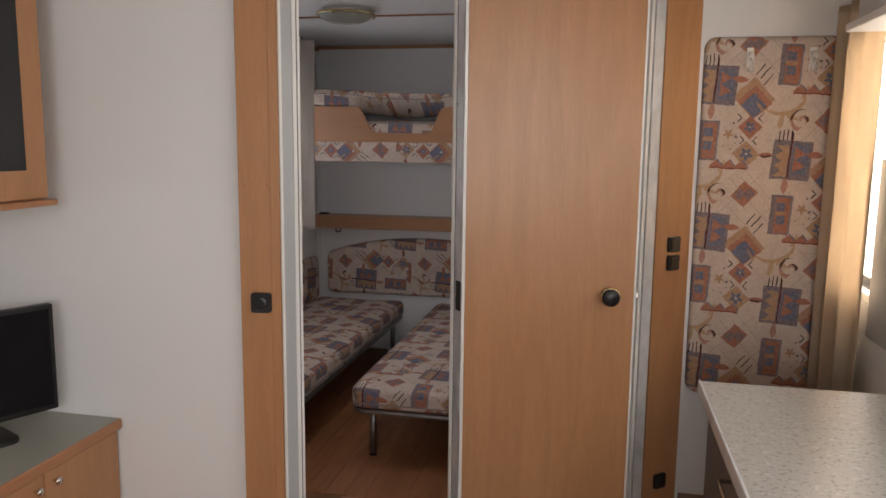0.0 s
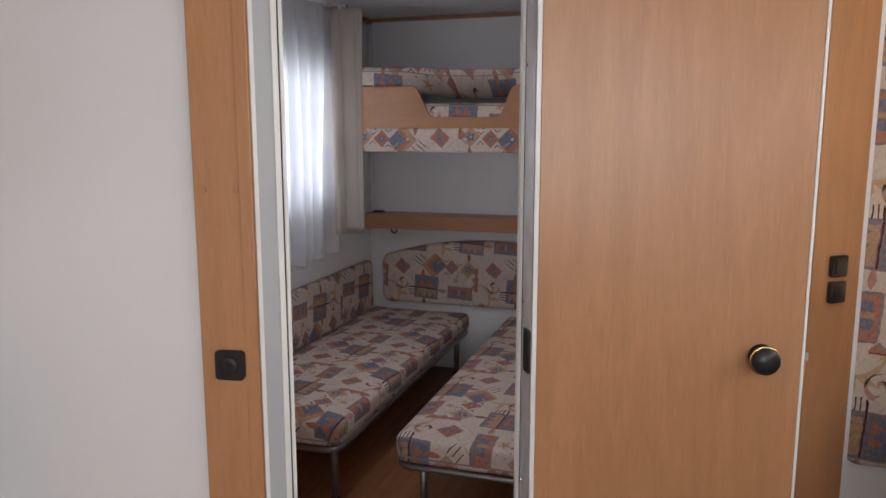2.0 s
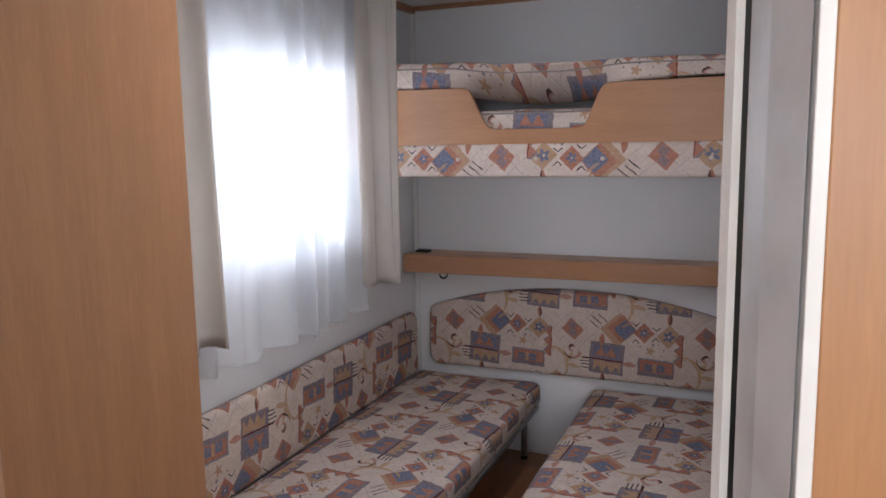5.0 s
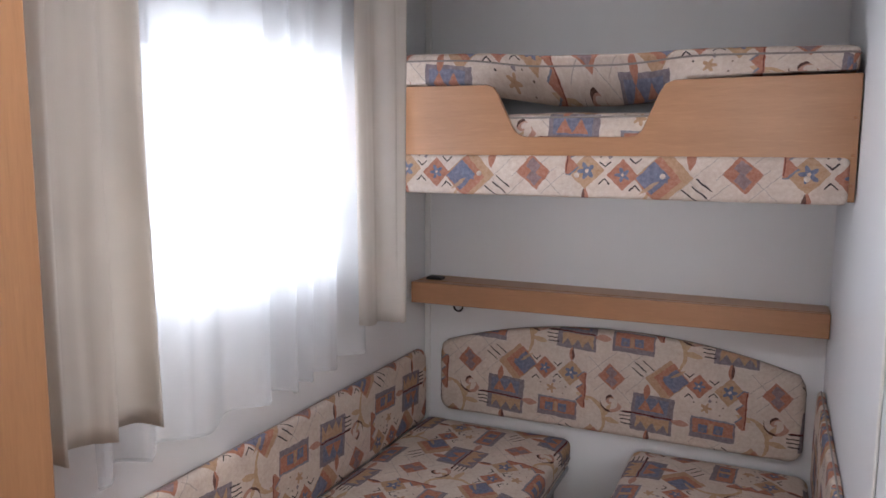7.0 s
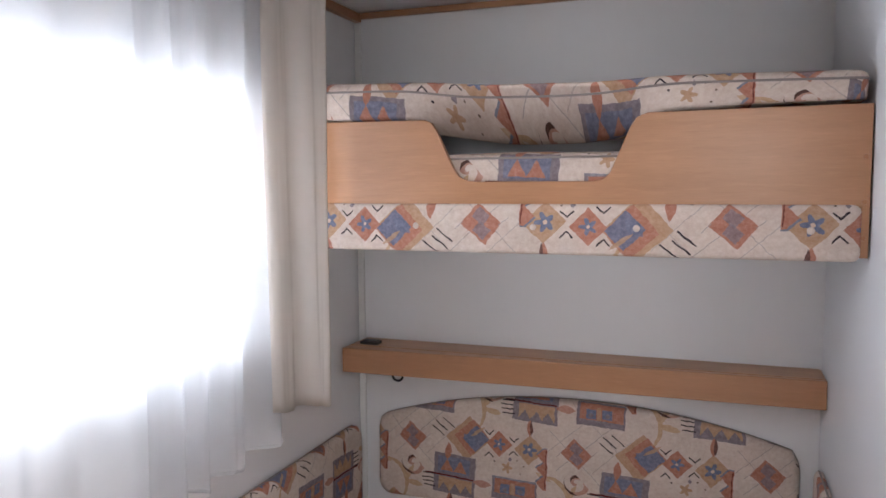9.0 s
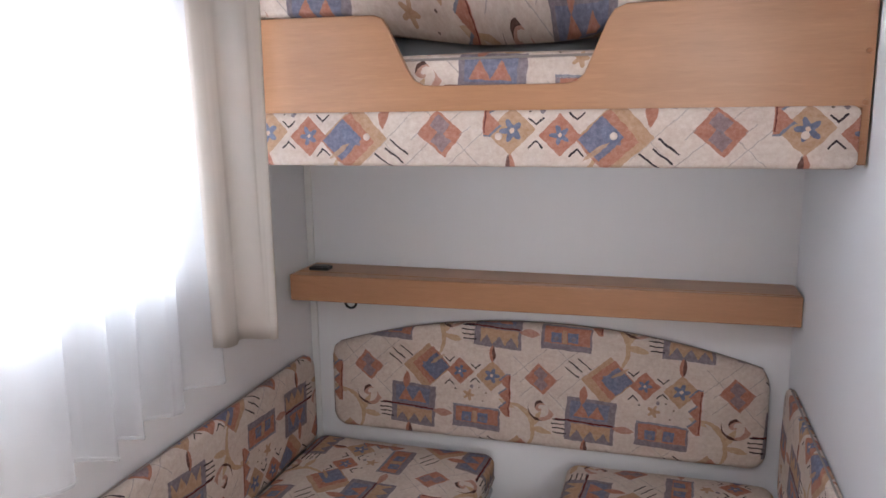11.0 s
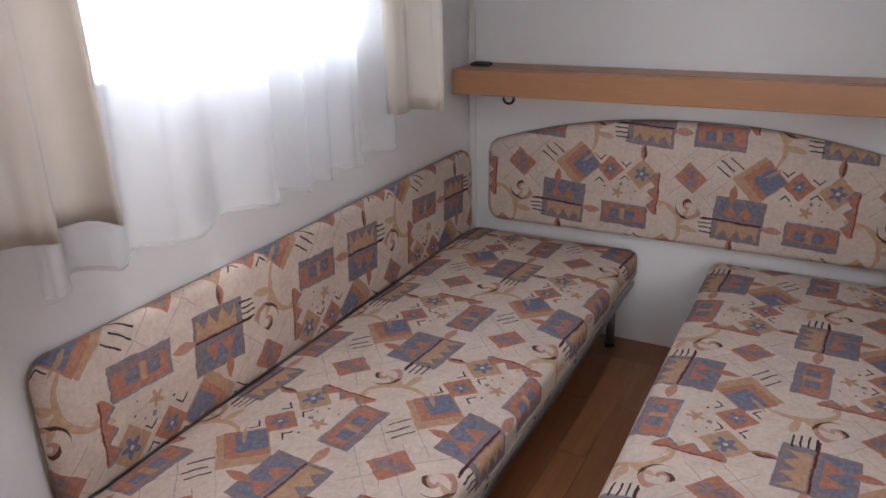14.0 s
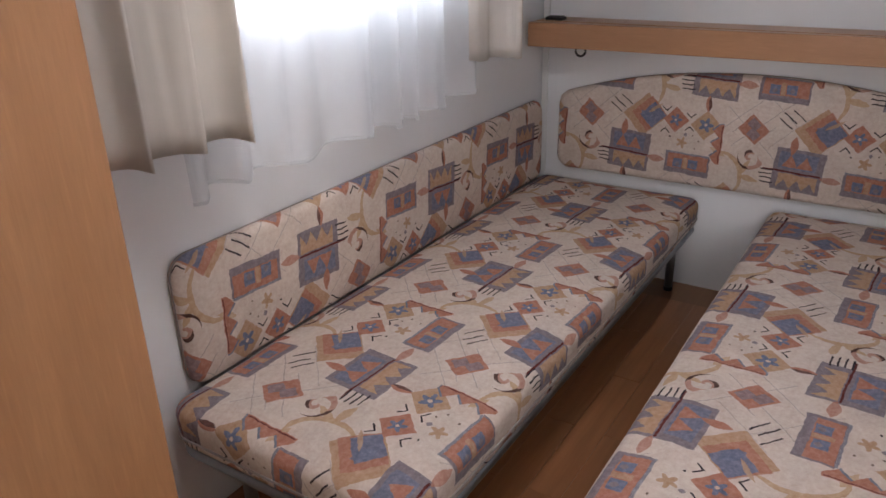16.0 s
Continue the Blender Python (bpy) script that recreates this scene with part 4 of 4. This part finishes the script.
def switch(name, label, at, ax, z, dial=True, size=0.06):
    """A square black fitting on an upright face; ax: the way along the face."""
    s = thing(name, label, "switch", at=(at[0], at[1], z))
    m = frame_of((0, 0, 0), (ax.x, ax.y, 0), (0, 0, 1))
    h = size / 2
    base = prism(rounded(-h, h, -h, h, (0.008,) * 4, 3), -0.002, 0.010, 0.0015)
    part("plate", moved(base, m), BLACK, s)
    if dial:
        part("dial", moved(revolve([(0.02, 0.010), (0.019, 0.014), (0.012, 0.0155), (0, 0.0155)], 20), m), BLACK, s)
        part("nub", moved(box(-0.002, 0.002, -0.014, 0.014, 0.0153, 0.018, 0.0008), m), BLACK, s)
    else:
        part("rocker", moved(prism(rounded(-h * 0.66, h * 0.66, -h * 0.66, h * 0.66, (0.004,) * 4, 3), 0.0098, 0.0145, 0.001), m), BLACK, s)
    return s


switch("light_switch", "square black rotary switch on the beech post", (-0.967, 2.0145), Vector((0.121, 0.019)).normalized(), 1.083)
for zz, dial in ((1.169, True), (1.096, True)):
    q = on_diag(1.587, 0.0145)
    switch("light_switch", "square black switch on the beech post by the washroom", q, DIAG, zz, False, 0.062)
q = on_diag(1.58, 0.0145)
switch("wall_socket", "black socket low on the beech post by the washroom", q, DIAG, 0.182, True, 0.062)

# ---- living room: upholstered panel on the kitchen wall ----
panel = rounded(0.404, 0.925, 0.487, 1.995, (0.05, 0.05, 0.04, 0.04))
pad("wall_panel", "tall printed upholstered panel on the wall beside the kitchen window", panel, 0.03, frame_of((0, 3.358, 0), (1, 0, 0), (0, 0, 1)), (0.6, 1.749), -90, 0.018, 13.0)
for xh in (0.575, 0.813):
    hk = thing("coat_hook", "small white metal coat hook on the upholstered panel", "hook", "coat hooks", (xh, 3.322, 1.91))
    part("plate", box(-0.013, 0.013, 0.0, 0.006, -0.045, 0.045, 0.002), WHITE, hk)
    part("arm", tube([(0, 0, 0.02), (0, -0.025, 0.018), (0, -0.04, 0.0), (0, -0.045, -0.03), (0, -0.03, -0.045), (0, -0.012, -0.04)], 0.011, 10), WHITE, hk, "", True)

# ---- living room: kitchen ----
unit = thing("kitchen_unit", "dark fronted kitchen base unit along the outer wall", "cabinet", at=(0.62, 1.2, 0))
part("body", box(-0.28, 0.325, -1.6, 0.93, 0.08, 0.862), DARK_GREY, unit)
part("plinth", box(-0.24, 0.325, -1.58, 0.9, 0, 0.08), BLACK, unit)
for k in range(4):
    d = part("door", box(-0.298, -0.28, 0.33 - 0.6 * k, 0.925 - 0.6 * k, 0.1, 0.855, 0.003), DARK_GREY, unit)
    part("handle", tube([(-0.298, 0.42 - 0.6 * k, 0.79), (-0.325, 0.42 - 0.6 * k, 0.79), (-0.325, 0.54 - 0.6 * k, 0.79), (-0.298, 0.54 - 0.6 * k, 0.79)], 0.005, 8), CHROME, d, "", True)
top = thing("worktop", "speckled grey kitchen worktop with a metal edge", "worktop", at=(0.62, 1.2, 0.863))
part("slab", box(-0.318, 0.327, -1.6, 0.962, 0, 0.034, 0.002), WORKTOP, top)
part("edge_strip", box(-0.326, -0.3185, -1.6, 0.964, -0.001, 0.037, 0.003), ALU, top, "rounded aluminium edge strip")
cup = thing("wall_cupboard", "pale grey wall cupboard under the ceiling above the worktop", "cupboard", at=(0.78, 1.2, 1.85))
part("body", box(-0.16, 0.166, -0.7, 0.93, 0.02, 0.35), GREY_TRIM, cup)
part("bottom_board", box(-0.185, 0.166, -0.7, 0.945, 0, 0.02, 0.004), WHITE, cup)
splash = thing("splash_panel", "plain grey upright panel behind the worktop", "panel", at=(XE - 0.014, 2.0, 0.9))
part("sheet", box(0.0, 0.011, -1.6, 0.83, 0, 0.62, 0.002), GREY_TRIM, splash)
curtain("curtain", "warm beige curtain hanging beside the kitchen window", XE - 0.05, 2.76, 3.31, 2.1, 0.56, 3.5, 0.026, DRAPE_WARM, "", 0.002, -1, 0.7, 1.3)

# ---- living room: sideboard with television, glazed cupboard ----
side = thing("sideboard", "beech sideboard with a grey-green laminate top in the corner", "sideboard", at=(-1.78, 1.2, 0))
part("carcass", box(-0.3, 0.275, -1.4, 0.842, 0.0, 0.632), BEECH, side)
part("top", box(-0.302, 0.296, -1.42, 0.846, 0.64, 0.668), GREEN_TOP, side, "grey-green laminate top")
part("top_edge", box(0.296, 0.306, -1.42, 0.846, 0.636, 0.669, 0.004), BEECH_Y, side, "beech edge")
part("top_rail", box(-0.3, 0.28, -1.4, 0.843, 0.632, 0.64), BEECH_Y, side)
for y0, y1, ky in ((0.512, 0.838, 0.545), (0.0, 0.508, 0.472), (-0.5, -0.004, -0.47), (-1.0, -0.504, -0.54)):
    d = part("door", box(0.275, 0.293, y0, y1, 0.06, 0.628, 0.004), BEECH, side)
    part("knob", moved(revolve([(0.005, 0), (0.005, 0.012), (0.012, 0.016), (0.011, 0.023), (0, 0.026)], 16), frame_of((0.293, ky, 0.595), (0, 1, 0), (0, 0, 1))), CHROME, d, "", True)

tv = thing("television", "black flat television on a stand on the sideboard", "television", at=(-1.77, 1.73, 0.668))
tm = Matrix.Rotation(radians(64), 4, "Z")
part("screen", moved(box(-0.27, 0.27, -0.018, 0.012, 0.05, 0.385, 0.006), tm), BLACK, tv)
part("display", moved(box(-0.255, 0.255, -0.0195, -0.0183, 0.068, 0.37), tm), DARK_GLASS, tv, "dark glossy display")
part("neck", moved(box(-0.03, 0.03, -0.008, 0.012, 0.012, 0.06, 0.003), tm), BLACK, tv)
part("foot", moved(prism(rounded(-0.13, 0.13, -0.085, 0.08, (0.03,) * 4), 0.0005, 0.012), tm), BLACK, tv)

cab = thing("glazed_cupboard", "beech wall cupboard with a dark glass door above the sideboard", "cupboard", at=(-1.83, 1.2, 1.36))
part("body", box(-0.252, 0.21, -0.9, 0.735, 0.018, 0.845), BEECH, cab)
part("bottom_board", box(-0.253, 0.252, -0.92, 0.745, 0, 0.018, 0.004), BEECH_Y, cab)
for k in range(2):
    y1 = 0.735 - 0.83 * k
    d = part("door", box(0.21, 0.228, y1 - 0.8, y1, 0.022, 0.84, 0.003), BEECH, cab)
    part("pane", box(0.2285, 0.231, y1 - 0.71, y1 - 0.085, 0.105, 0.76), DARK_GLASS, d, "dark glass pane")

# ---- bedroom floor planks, pieces of the floor ----
floor_ob = bpy.data.objects["floor"]
plank_w, plank_l = 0.092, 0.62
plank_me = {}
for length in (plank_l, plank_l / 2):
    bm = box(0, plank_w - 0.0012, 0, length - 0.0012, 0.0005, 0.004, 0.0006, 1)
    me = bpy.data.meshes.new("plank")
    bm.to_mesh(me)
    bm.free()
    me.materials.append(PLANK)
    plank_me[length] = me
for col in range(17):
    x = XL + 0.012 + col * plank_w
    y = 2.98
    first = col % 2 == 1
    while y < YB - 0.3:
        length = plank_l / 2 if first else plank_l
        first = False
        if y + length > YB - 0.003:
            length = plank_l / 2
            if y + length > YB - 0.003:
                break
        ob = new("plank", plank_me[length])
        ob.parent = floor_ob
        ob.location = (x, y, 0.0)
        y += length
